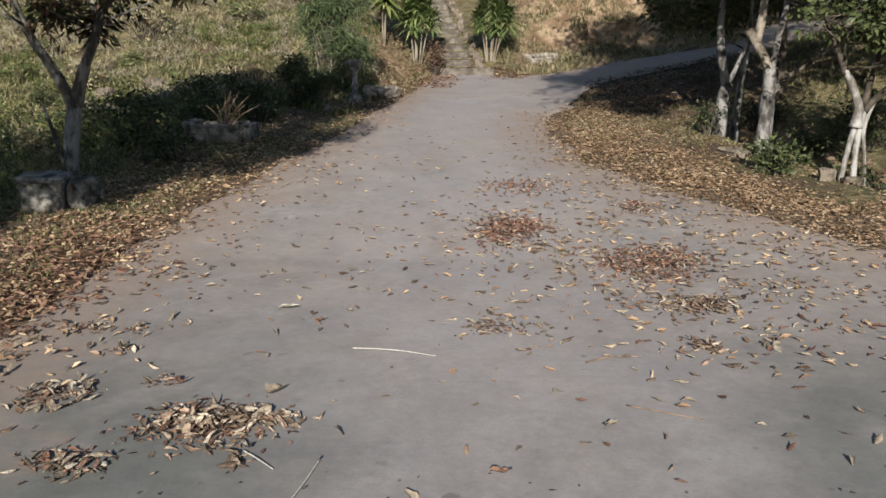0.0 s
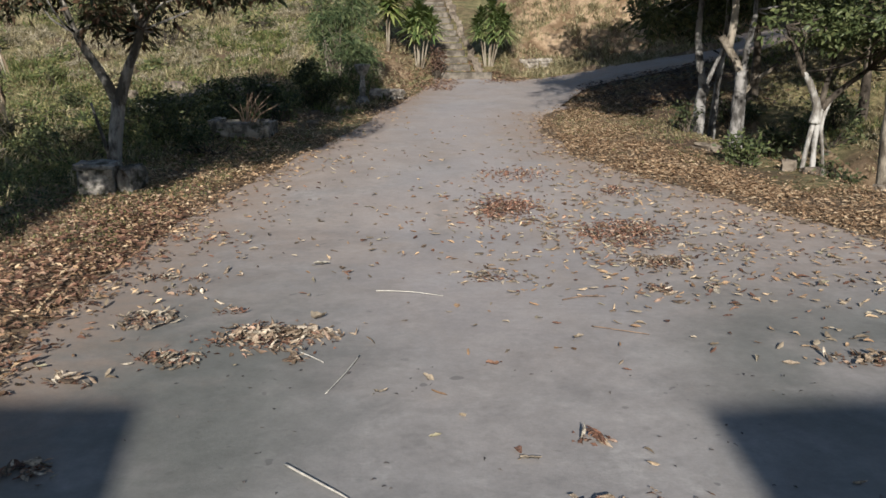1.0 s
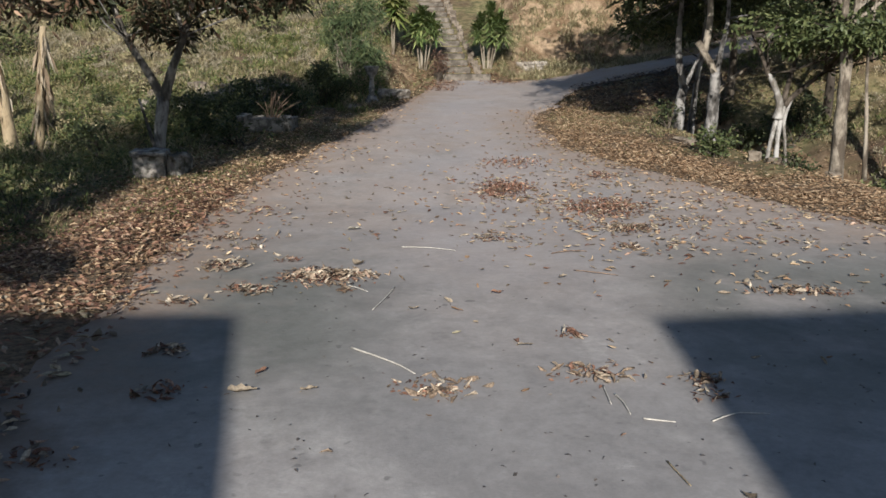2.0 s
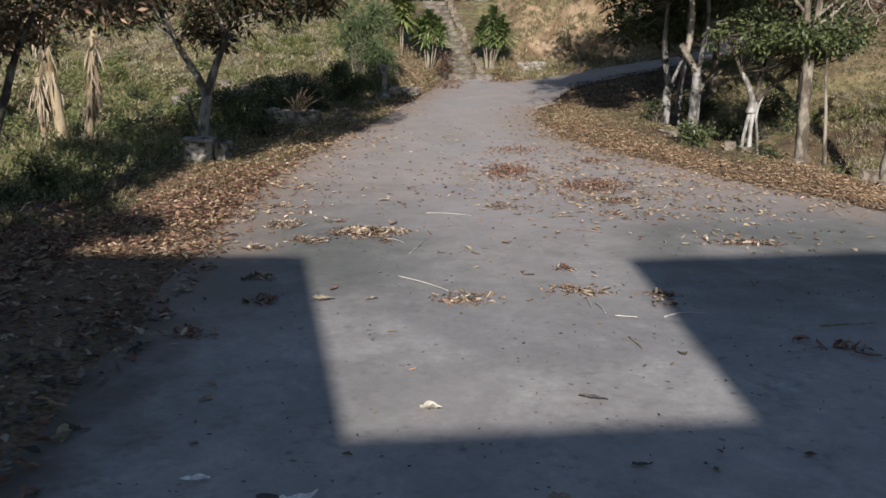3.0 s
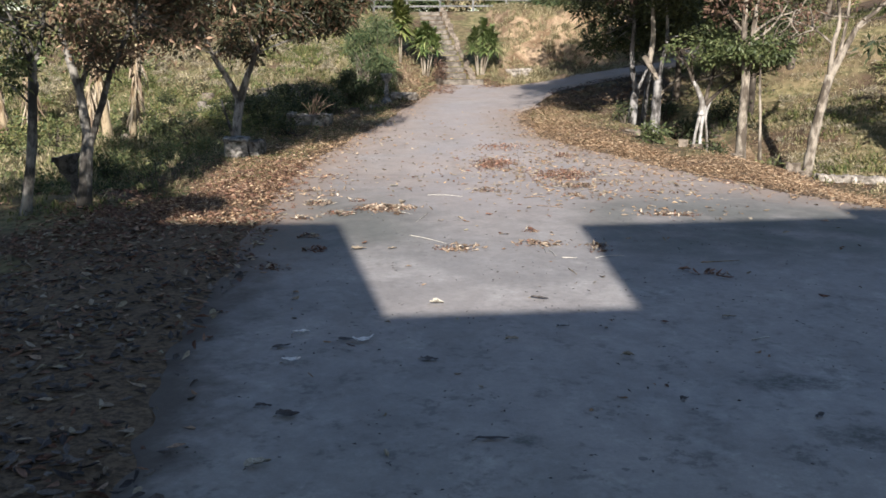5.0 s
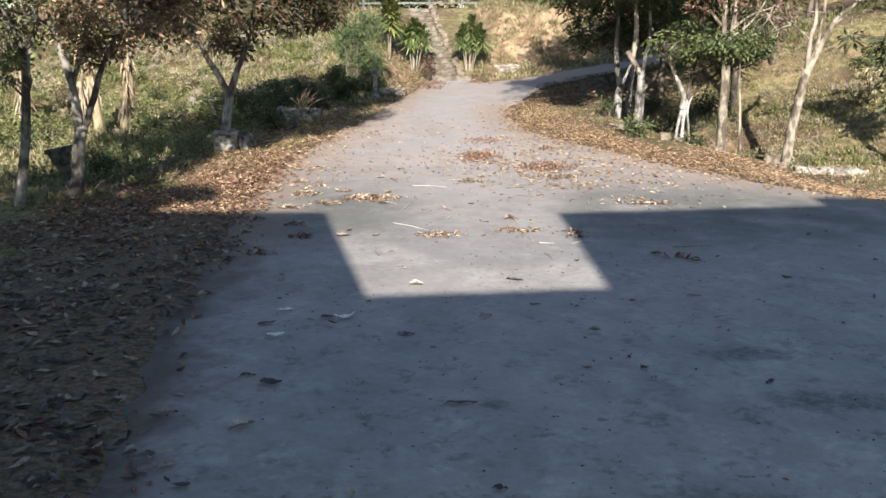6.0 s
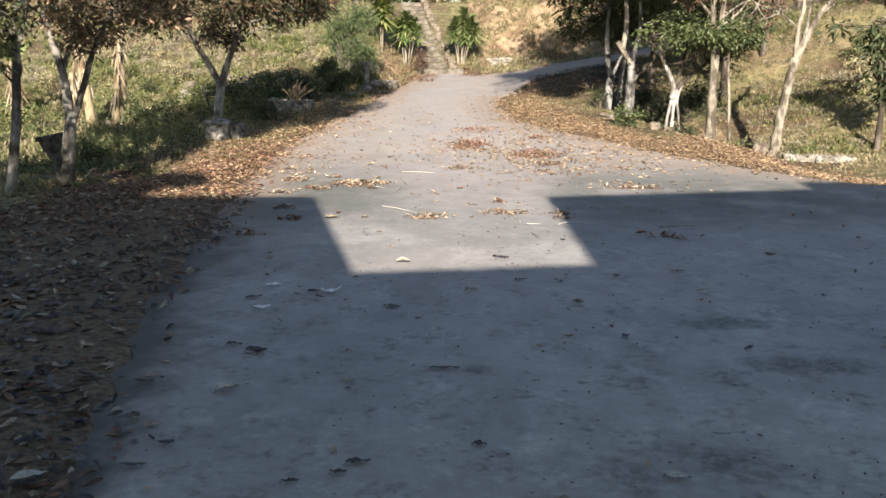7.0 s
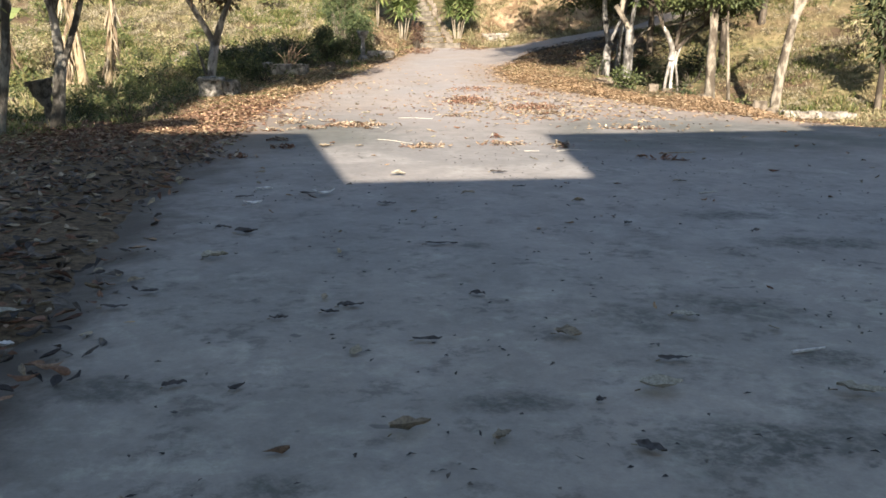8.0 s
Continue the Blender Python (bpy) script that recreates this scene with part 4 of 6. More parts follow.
def build_plants():
    strap_plant("tall dracaena with yellow-green strap leaves on the slope", (-1.86, 22.0), [(-0.04, 1.75, 0.75, 240), (0.08, 1.5, 0.6, 190)], STRAP_YELLOW, 201, 0.5, 0.1)
    strap_plant("clump of green dracaena canes beside the stairs", (-1.1, 22.0), [(-0.22, 1.3, 0.45, 170), (0.0, 1.5, 0.5, 200), (0.2, 1.35, 0.45, 170), (0.34, 1.15, 0.4, 130), (-0.06, 1.15, 0.4, 130)], STRAP, 202, 0.42, 0.055)
    strap_plant("green dracaena clump on the stairs' other side", (0.57, 22.2), [(-0.15, 1.3, 0.55, 200), (0.1, 1.6, 0.6, 240), (0.32, 1.35, 0.55, 220), (-0.25, 1.1, 0.4, 150), (0.42, 1.15, 0.45, 160), (0.15, 1.2, 0.5, 160)], STRAP, 203, 0.38, 0.046)
    shrub("feathery grey-green bush with drooping fine leaves", (-2.42, 17.5), (0.7, 0.64, 1.14), 540, FEATHER, 210, per=30, length=0.16, width=0.02, droop=0.8, stems=12, category="bush", name="bush", spread=0.16, bark=BARK_PALE)
    shrub("round clipped dark green bush in tree shade", (-2.66, 15.4), (0.42, 0.42, 0.44), 300, DARK_GREEN, 211, per=16, length=0.06, width=0.028)
    shrub("dark shaded bush behind the planter", (-3.7, 14.6), (0.9, 0.6, 0.29), 220, DARK_GREEN, 212, per=14, length=0.08, width=0.035)
    shrub("dark bush under the forked tree", (-4.3, 11.6), (0.8, 0.6, 0.34), 200, DARK_GREEN, 213, per=14, length=0.08, width=0.035)
    shrub("reddish shrub beside the stairs", (-0.66, 21.4), (0.24, 0.2, 0.36), 46, RUST_LEAF, 214, per=12, length=0.08, width=0.03)
    shrub("low leafy green shrub among fallen leaves", (3.58, 10.55), (0.36, 0.3, 0.2), 70, GREEN, 215, per=13, length=0.075, width=0.034)
    shrub("small dull green shrub at the verge", (4.5, 9.85), (0.28, 0.22, 0.13), 34, DARK_GREEN, 216, per=12, length=0.07, width=0.03)
    shrub("small bush at the foot of the twin tree", (3.4, 13.25), (0.17, 0.17, 0.22), 30, DARK_GREEN, 217, per=13, length=0.075, width=0.03)
    for i, (x, y, r, h) in enumerate([(4.55, 13.0, 0.5, 0.26), (5.2, 12.3, 0.55, 0.24), (4.75, 11.5, 0.4, 0.2), (4.4, 14.2, 0.5, 0.3), (5.6, 13.3, 0.6, 0.28)]):
        shrub("dark undergrowth behind the tree row", (x, y), (r, r * 0.8, h), int(150 * r), DARK_GREEN, 520 + i, per=13, length=0.085, width=0.035, droop=0.2)
    for i, (x, y, r, h) in enumerate([(-5.4, 12.6, 0.8, 0.3), (-3.6, 13.2, 0.5, 0.2), (-4.9, 13.9, 0.7, 0.27), (-3.3, 10.6, 0.45, 0.16), (-5.0, 10.4, 0.6, 0.24), (-2.95, 13.6, 0.4, 0.17)]):
        shrub("dark shaded undergrowth along the field's edge", (x, y), (r, r * 0.8, h), int(190 * r), DARK_GREEN, 530 + i, per=14, length=0.08, width=0.034, droop=0.2)
    shrub("dull green weeds by the leaning tree", (5.0, 8.6), (0.3, 0.25, 0.1), 26, WEED, 218, per=10, length=0.07, width=0.025)
    shrub("large drooping green bush on top of the bank", (3.4, 27.0), (1.0, 0.8, 0.6), 210, FEATHER, 219, per=14, length=0.3, width=0.05, droop=0.9, category="bush", name="bush")
    shrub("dark undergrowth below the bank", (5.9, 24.6), (1.1, 0.7, 0.8), 210, DARK_GREEN, 220, per=14, length=0.14, width=0.05, droop=0.4, category="bush", name="bush")
    shrub("dark undergrowth beside the side road", (7.0, 25.0), (1.4, 0.8, 0.9), 200, DARK_GREEN, 221, per=14, length=0.14, width=0.05, droop=0.4, category="bush", name="bush")
    rng = np.random.default_rng(230)
    spots = [(-8.5, 19.0), (-6.8, 20.5), (-5.2, 22.5), (-4.0, 24.5), (-9.5, 23.0), (-7.4, 25.0), (-11.0, 20.0), (-3.1, 20.6), (-5.9, 26.5), (-12.0, 16.5), (-10.2, 14.5), (-9.0, 11.5), (-11.5, 11.0), (8.2, 11.2), (9.4, 13.8), (7.6, 17.0), (10.8, 16.0), (8.8, 9.4), (11.5, 12.5), (10.2, 19.8)]
    for i, (x, y) in enumerate(spots):
        r = rng.uniform(0.35, 0.75)
        shrub("straggly wild shrub on the hillside", (x, y), (r, r, r * rng.uniform(0.5, 0.8)), int(90 * r), [WEED, DRY_GRASS, WEED, GREEN_GRASS][i % 4], 231 + i, per=13, length=0.13, width=0.04, droop=0.2)
    for i in range(34):
        x, y = rng.uniform(-11.5, -4.8), rng.uniform(6.5, 18.5)
        r = rng.uniform(0.18, 0.42)
        leaf, tint = [(WEED, "dull green"), (GREEN_GRASS, "yellow-green"), (DARK_GREEN, "dark green"), (DRY_GRASS, "straw-coloured")][i % 4]
        shrub("small %s wild plant in the field" % tint, (x, y), (r, r, r * rng.uniform(0.6, 1.1)), int(120 * r) + 8, leaf, 330 + i, per=14, length=rng.uniform(0.07, 0.14), width=rng.uniform(0.02, 0.04), droop=rng.uniform(-0.4, 0.4), category="plant", name="wild_plant")
    for i in range(22):
        x = -19 + 1.7 * i
        y = 31.5 + 1.2 * math.sin(i * 2.3)
        shrub("grey-green thicket beyond the fence", (x, y), (1.35, 0.9, 1.15 + 0.3 * math.sin(i * 1.7)), 420, [WEED, FEATHER, DRY_GRASS][i % 3], 290 + i, per=13, length=0.26, width=0.09, droop=0.2, category="bush", name="bush", spread=0.2)
    # dead banana stems with hanging dry sheaths
    for i, (x, y, lean, h, r) in enumerate([(-7.35, 12.2, -0.28, 2.25, 0.115), (-6.75, 11.8, 0.22, 2.1, 0.075), (-9.0, 12.3, 0.05, 1.6, 0.12), (-9.7, 12.6, -0.1, 1.5, 0.1), (-7.6, 12.0, -0.05, 1.3, 0.075)]):
        z = ground_z(x, y)
        s = thing("banana_plant", (x, y, z), "dead banana stem with hanging dry brown sheaths", "plant", "dead banana stems")
        stem("stem", [(x, y, z - 0.1), (x + lean * 0.4, y, z + h * 0.5), (x + lean, y, z + h)], (r, r * 0.62), FIBRE, s, seed=270 + i)
        n = 70
        k = rng.uniform(0.25, 0.97, n)
        base = np.stack([x + lean * k, np.full(n, y), z + h * k], 1)
        a = rng.uniform(0, 2 * np.pi, n)
        d = np.stack([np.cos(a) * rng.uniform(0.05, 0.4, n), np.sin(a) * rng.uniform(0.05, 0.4, n), np.full(n, -1.0)], 1)
        base = base + np.stack([np.cos(a), np.sin(a), np.zeros(n)], 1) * r * 0.8
        part("dry_leaves", tri_mesh("dry_leaves", *leaf_arrays(rng, base, d, rng.uniform(0.15, 0.6, n) * np.minimum(1, k * h), rng.uniform(0.02, 0.08, n)), SHEATH), s)
        if i in (2, 3):
            m = 9
            a = rng.uniform(0, 2 * np.pi, m)
            d = np.stack([np.cos(a), np.sin(a), np.full(m, 0.9)], 1)
            part("green_leaves", tri_mesh("green_leaves", *blade_arrays(rng, np.repeat([[x + lean, y, z + h]], m, 0), d, rng.uniform(0.7, 1.1, m), rng.uniform(0.2, 0.3, m), 0.7), STRAP), s)


build_plants()


# ---- stairs, blocks, planter, pedestal, fence ----
def rough_block(name, centre, size, material, parent, seed, label="", taper=0.0, cuts=3, jag=0.03, turn=0.0):
    bm = bmesh.new()
    bmesh.ops.create_cube(bm, size=1)
    bmesh.ops.subdivide_edges(bm, edges=bm.edges, cuts=cuts, use_grid_fill=True)
    rng = random.Random(seed)
    ca, sa = math.cos(turn), math.sin(turn)
    for v in bm.verts:
        k = 1 - taper * (v.co.z + 0.5)
        edge = sum(abs(abs(c) - 0.5) < 1e-4 for c in v.co)
        shrink = 1 - 0.05 * max(0, edge - 1) * rng.uniform(0.4, 1.6)
        p = Vector((v.co.x * size[0] * k, v.co.y * size[1] * k, v.co.z * size[2])) * shrink
        p += Vector([rng.uniform(-jag, jag) * s for s in (1, 1, 0.8)])
        v.co = Vector((p.x * ca - p.y * sa, p.x * sa + p.y * ca, p.z)) + Vector(centre)
    return part(name, bm_mesh(name, bm, material), parent, label)


def build_stairs():
    s = thing("stairs", (0.05, 21.4, base_z(21.4)), "worn concrete garden stairs climbing the bank", "stairs", kind="structure")
    n, y0, z0 = 14, 21.4, base_z(21.4)
    rise, run = (3.05 - z0) / n, 0.505
    for i in range(n):
        x = -0.15 - 0.075 * i + (0.22 if i == 0 else 0)
        w = 0.76 + (0.45 if i == 0 else 0)
        y = y0 + run * i
        bm = bmesh.new()
        bmesh.ops.create_cube(bm, size=1)
        for v in bm.verts:
            v.co = Vector((x + v.co.x * w + 0.012 * math.sin(i * 7 + v.co.y * 3), y + (v.co.y + 0.5) * (run + 0.14), z0 + rise * (i + 1) - 0.16 + (v.co.z) * 0.32))
        bmesh.ops.bevel(bm, geom=bm.edges[:], offset=0.018, segments=1, affect="EDGES")
        part("step", bm_mesh("step", bm, STEP), s)
    rng = random.Random(5)
    for i in range(0, 22):
        k = i / 22
        x = 0.34 - 0.075 * 14 * k + rng.uniform(-0.04, 0.04)
        y = y0 + 0.3 + run * 14 * k
        r = rng.uniform(0.09, 0.13)
        rough_block("edge_stone", (x, y, ground_z(x, y) + 0.06), (r * 1.4, r * 1.6, r * 1.6), STONE, s, 300 + i, cuts=1, jag=0.02)


def build_blocks():
    z = ground_z(-3.85, 8.1)
    b = thing("concrete_block", (-3.84, 8.25, z), "broken weathered concrete block beside the forked tree", "block")
    rough_block("block", (-3.84, 8.27, 0.15), (0.38, 0.36, 0.44), CONCRETE_OLD, b, 1, jag=0.02, turn=0.12)
    rough_block("cap", (-3.83, 8.25, 0.345), (0.43, 0.4, 0.06), PALE_CONCRETE, b, 12, "chipped paler rim", jag=0.012, turn=0.12)
    b = thing("concrete_block", (-3.5, 8.3, z), "low mossy slab of broken concrete beside the block", "block")
    rough_block("block", (-3.52, 8.36, 0.13), (0.2, 0.34, 0.4), CONCRETE_OLD, b, 2, jag=0.022, turn=-0.15)
    x, y = -3.19, 12.1
    z = ground_z(x, y)
    p = thing("planter", (x, y, z), "low weathered concrete planter in tree shade", "planter")
    rough_block("wall", (x - 0.36, y, z + 0.09), (0.13, 0.6, 0.3), CONCRETE_OLD, p, 3, jag=0.015)
    rough_block("wall", (x + 0.02, y - 0.3, z + 0.08), (0.64, 0.12, 0.27), CONCRETE_OLD, p, 4, jag=0.014)
    rough_block("wall", (x + 0.02, y + 0.3, z + 0.08), (0.64, 0.12, 0.26), CONCRETE_OLD, p, 5, jag=0.012)
    rough_block("wall", (x + 0.4, y, z + 0.08), (0.12, 0.6, 0.26), CONCRETE_OLD, p, 6, jag=0.012)
    rough_block("soil", (x + 0.02, y, z + 0.05), (0.66, 0.52, 0.24), GROUND, p, 7, jag=0.02)
    d = thing("dead_shrub", (x + 0.05, y, z + 0.16), "bare dry shrub with reddish-brown forked stems in the planter", "shrub")
    rng = np.random.default_rng(44)
    for i in range(9):
        a = -0.35 + 0.17 * i + rng.uniform(-0.06, 0.06)
        h = rng.uniform(0.32, 0.52) * (1 - 0.25 * abs(a - 0.3))
        foot, fy = x + 0.02 + 0.012 * i, y + rng.uniform(-0.05, 0.05)
        knee = (foot + a * 0.13, fy + rng.uniform(-0.05, 0.05), z + 0.14 + h * 0.5)
        tip = (foot + a * 0.42, fy + rng.uniform(-0.12, 0.12), z + 0.14 + h)
        rod = stem("stem", [(foot, fy, z + 0.1), knee, tip], (0.015, 0.006), DEAD_WOOD, d, sides=6, seed=i)
        stem("twig", [knee, (knee[0] + 0.03 - a * 0.05, knee[1], knee[2] + h * 0.25), (knee[0] + 0.07 - a * 0.12, knee[1] + 0.04, knee[2] + h * 0.46)], (0.007, 0.003), DEAD_WOOD, rod, sides=5, seed=40 + i)
    # whitewashed pedestal with a bowl
    x, y = -1.9, 16.35
    z = ground_z(x, y)
    p = thing("garden_pedestal", (x, y, z), "slender pale grey concrete garden pedestal with a bowl top", "pedestal")

    def lathe(name, profile, material, sides=14):
        v, f = [], []
        for r, h in profile:
            v += [(x + r * math.cos(2 * math.pi * j / sides), y + r * math.sin(2 * math.pi * j / sides), z + h) for j in range(sides)]
        for i in range(len(profile) - 1):
            f += [(i * sides + j, i * sides + (j + 1) % sides, (i + 1) * sides + (j + 1) % sides, (i + 1) * sides + j) for j in range(sides)]
        f.append(tuple(range((len(profile) - 1) * sides, len(profile) * sides)))
        part(name, mesh_from(name, v, f, material, True), p)
    lathe("foot", [(0.13, -0.05), (0.13, 0.07), (0.1, 0.09), (0.1, 0.13), (0.07, 0.15)], PALE_CONCRETE, 4)
    lathe("shaft", [(0.06, 0.13), (0.048, 0.2), (0.066, 0.27), (0.05, 0.34), (0.04, 0.48), (0.055, 0.53)], PALE_CONCRETE)
    lathe("bowl", [(0.045, 0.51), (0.1, 0.57), (0.125, 0.65), (0.15, 0.7), (0.15, 0.73), (0.125, 0.73), (0.09, 0.67), (0.02, 0.65)], PALE_CONCRETE)
    # loose stones
    rng = random.Random(8)
    stones = [(-1.62, 16.8, 0.34, 0.24), (-1.36, 17.1, 0.38, 0.2), (-1.75, 17.5, 0.24, 0.2), (-2.5, 14.3, 0.2, 0.12), (-2.1, 14.9, 0.24, 0.12), (-2.35, 13.2, 0.16, 0.1),
              (3.98, 10.2, 0.16, 0.16), (4.2, 10.05, 0.2, 0.1), (4.62, 9.0, 0.16, 0.1), (5.28, 8.05, 0.2, 0.2), (5.4, 7.82, 0.16, 0.12),
              (-7.2, 12.9, 0.3, 0.2), (-8.2, 10.4, 0.24, 0.14), (-6.3, 14.6, 0.22, 0.16), (-5.0, 16.9, 0.34, 0.22), (-4.4, 17.2, 0.3, 0.2), (-5.7, 17.3, 0.36, 0.22), (-6.5, 17.0, 0.3, 0.2), (-3.8, 17.0, 0.26, 0.18), (3.35, 11.7, 0.34, 0.08)]
    stones += [(-6.3 + 0.23 * i + rng.uniform(-0.08, 0.08), 15.6 + rng.uniform(-0.25, 0.25), rng.uniform(0.18, 0.36), rng.uniform(0.22, 0.36)) for i in range(13)]
    for i, (x, y, w, h) in enumerate(stones):
        white = i < 3 or i > 19
        z = ground_z(x, y)
        s = thing("stone", (x, y, z), "whitewashed loose stone on the ground" if white else "rough brown field stone on the ground", "stone")
        rough_block("rock", (x, y, z + h * 0.35), (w, w * rng.uniform(0.6, 0.9), h), (STONE_PALE if i < 3 else STONE_WHITE) if white else STONE, s, 400 + i, cuts=2, jag=0.12 * w, turn=rng.uniform(-0.6, 0.6))
    # low kerb of pale stones by the leaning tree
    k = thing("stone_kerb", (6.0, 7.6, ground_z(6.0, 7.6)), "low kerb of pale rough stones along the verge", "kerb", kind="structure")
    for i in range(9):
        x = 5.56 + i * 0.116
        y = 7.62 - i * 0.03
        rough_block("kerb_stone", (x, y, ground_z(x, y) + 0.035), (0.14, 0.17, 0.15 + 0.03 * math.sin(i * 3)), STONE_PALE, k, 440 + i, cuts=2, jag=0.02, turn=0.3 * math.sin(i * 5))
    w = thing("stone_wall", (1.82, 23.2, ground_z(1.82, 23.2)), "low stacked wall of pale rough stones at the bank", "wall", kind="structure")
    for i in range(12):
        x, y = 1.5 + 0.21 * (i % 4) + 0.06 * (i // 4 % 2), 23.15 + 0.02 * (i % 4)
        rough_block("wall_stone", (x, y, ground_z(1.8, y) + 0.02 + 0.085 * (i // 4)), (0.21, 0.24, 0.09), STONE_PALE, w, 470 + i, cuts=1, jag=0.014)
    # grimy bowl on a tapering foot, tilted among the weeds
    x, y = -5.19, 4.6
    z = ground_z(x, y)
    u = thing("garden_urn", (x, y, z), "dark grimy tilted concrete garden urn among weeds", "urn")
    stem("foot", [(x + 0.13, y, z - 0.05), (x + 0.1, y, z + 0.2), (x + 0.07, y, z + 0.32)], (0.07, 0.05), URN, u, seed=3, rough=0.1, sides=12)
    stem("bowl", [(x + 0.07, y, z + 0.28), (x + 0.03, y, z + 0.42), (x, y, z + 0.56)], (0.06, 0.165), URN, u, seed=5, rough=0.06, sides=14)
    stem("rim", [(x + 0.004, y, z + 0.55), (x - 0.006, y, z + 0.6)], (0.185, 0.18), URN, u, seed=4, rough=0.06, sides=14)


def build_fence():
    f = thing("fence", (0, 29.6, ground_z(0, 29.6)), "pale post and rail fence along the upper ground", "fence", kind="structure")
    xs = np.arange(-7.0, 8.1, 1.25)
    for i, x in enumerate(xs):
        z = ground_z(x, 29.6)
        rough_block("post", (x, 29.6, z + 0.15), (0.08, 0.08, 0.8), FENCE, f, 500 + i, cuts=1, jag=0.005)
    for h in (0.22, 0.46):
        for i, x in enumerate(xs[:-1]):
            z = (ground_z(x, 29.6) + ground_z(x + 1.25, 29.6)) / 2
            rough_block("rail", (x + 0.625, 29.55, z + h), (1.22, 0.04, 0.07), FENCE, f, 530 + i, cuts=1, jag=0.004)


build_stairs()
build_blocks()
build_fence()


# ---- grass, weeds and fallen leaves ----
def scatter(rng, n, x0, x1, y0, y1, keep):
    out = []
    while len(out) < n:
        x, y = rng.uniform(x0, x1), rng.uniform(y0, y1)
        if rng.uniform() < keep(x, y):
            out.append((x, y))
    return np.array(out)


def on_ground(xy, lift=0.0):
    return np.array([(x, y, (road_z(x, y) if edge_distance(x, y) < 0.0 else ground_z(x, y)) + lift) for x, y in xy])


def fallen(name, label, rng, xy, leaf, length=0.1, width=0.034, heap=0.0, kind="stuff", crumple=1.0):
    """Dry leaves lying on the ground, tilted and curled; heap lifts them off it."""
    n = len(xy)
    at = on_ground(xy)
    at[:, 2] += 0.004 + rng.uniform(0, 1, n) ** 2 * heap
    a = rng.uniform(0, 2 * np.pi, n)
    way = np.stack([np.cos(a), np.sin(a), rng.normal(size=n) * 0.16 * crumple + 0.05 * crumple], 1)
    up = np.stack([rng.normal(size=n) * 0.4 * crumple, rng.normal(size=n) * 0.4 * crumple, np.ones(n)], 1)
    v, f = leaf_arrays(rng, at, way, length * rng.uniform(0.5, 1.35, n), width * rng.uniform(0.6, 1.3, n), 0.3 * crumple, 0.25 * crumple, up)
    ob = new(name, tri_mesh(name, v, f, leaf))
    return tagged(ob, label, "leaves", kind=kind)


def tufts(name, label, rng, xy, leaf, blades, length, width, bend=0.4, spread=0.05):
    n = len(xy)
    at = np.repeat(on_ground(xy, -0.01), blades, axis=0)
    m = len(at)
    at[:, :2] += rng.normal(size=(m, 2)) * spread
    a = rng.uniform(0, 2 * np.pi, m)
    way = np.stack([np.cos(a), np.sin(a), rng.uniform(0.7, 2.6, m)], 1)
    size = np.repeat(rng.uniform(0.6, 1.3, n), blades) * rng.uniform(0.6, 1.2, m)
    v, f = blade_arrays(rng, at, way, length * size, width * rng.uniform(0.7, 1.3, m), bend)
    ob = new(name, tri_mesh(name, v, f, leaf))
    return tagged(ob, label, "grass", kind="stuff")


def leaf_shapes():
    """A few crumpled leaf meshes in three tones, shared by the single leaves."""
    out = []
    for tone, mat in enumerate((LEAF_TAN, LEAF_BROWN, LEAF_PALE)):
        row = []
        for s in range(9):
            rng = random.Random(1000 + 10 * tone + s)
            length, width = rng.uniform(0.075, 0.12), rng.uniform(0.03, 0.046)
            bend, twist, sweep = rng.uniform(-0.25, 0.5), rng.uniform(-1.2, 1.2), rng.uniform(-0.3, 0.3)
            roll = rng.uniform(0.5, 1.2) if s % 3 else rng.uniform(1.6, 2.6)
            v, f, n = [], [], 7
            for i in range(n):
                k = i / (n - 1)
                w = width * 0.5 * math.sin(math.pi * (0.05 + 0.92 * k) ** rng.uniform(0.75, 0.85)) * rng.uniform(0.8, 1.15)
                for u in (-1, -0.5, 0, 0.5, 1):
                    # the blade rolls up round its midrib
                    th = roll * u + twist * (k - 0.5)
                    py, pz = w * math.sin(th) / roll * 1.25, w * (1 - math.cos(th)) / roll * 1.25
                    v.append(((k - 0.5) * length, py + sweep * length * (k - 0.5) ** 2, 0.004 + length * bend * (k - 0.5) ** 2 + pz + rng.uniform(0, 0.003)))
            low = min(p[2] for p in v)
            v = [(a, b, c - low + 0.001) for a, b, c in v]
            for i in range(n - 1):
                f += [(i * 5 + j, i * 5 + j + 1, i * 5 + j + 6, i * 5 + j + 5) for j in range(4)]
            row.append(mesh_from("leaf", v, f, mat, True))
        out.append(row)
    return out


def leaf_pose(rng, x, y, lift, tilt, size):
    z = road_z(x, y) if edge_distance(x, y) < 0 else ground_z(x, y)
    flip = 180 if rng.uniform() < 0.35 else 0
    return pose(x, y, z + 0.002 + lift + (0.02 * size if flip else 0), math.degrees(rng.normal() * tilt) + flip, math.degrees(rng.normal() * tilt), rng.uniform(0, 360)) @ Matrix.Scale(size, 4)


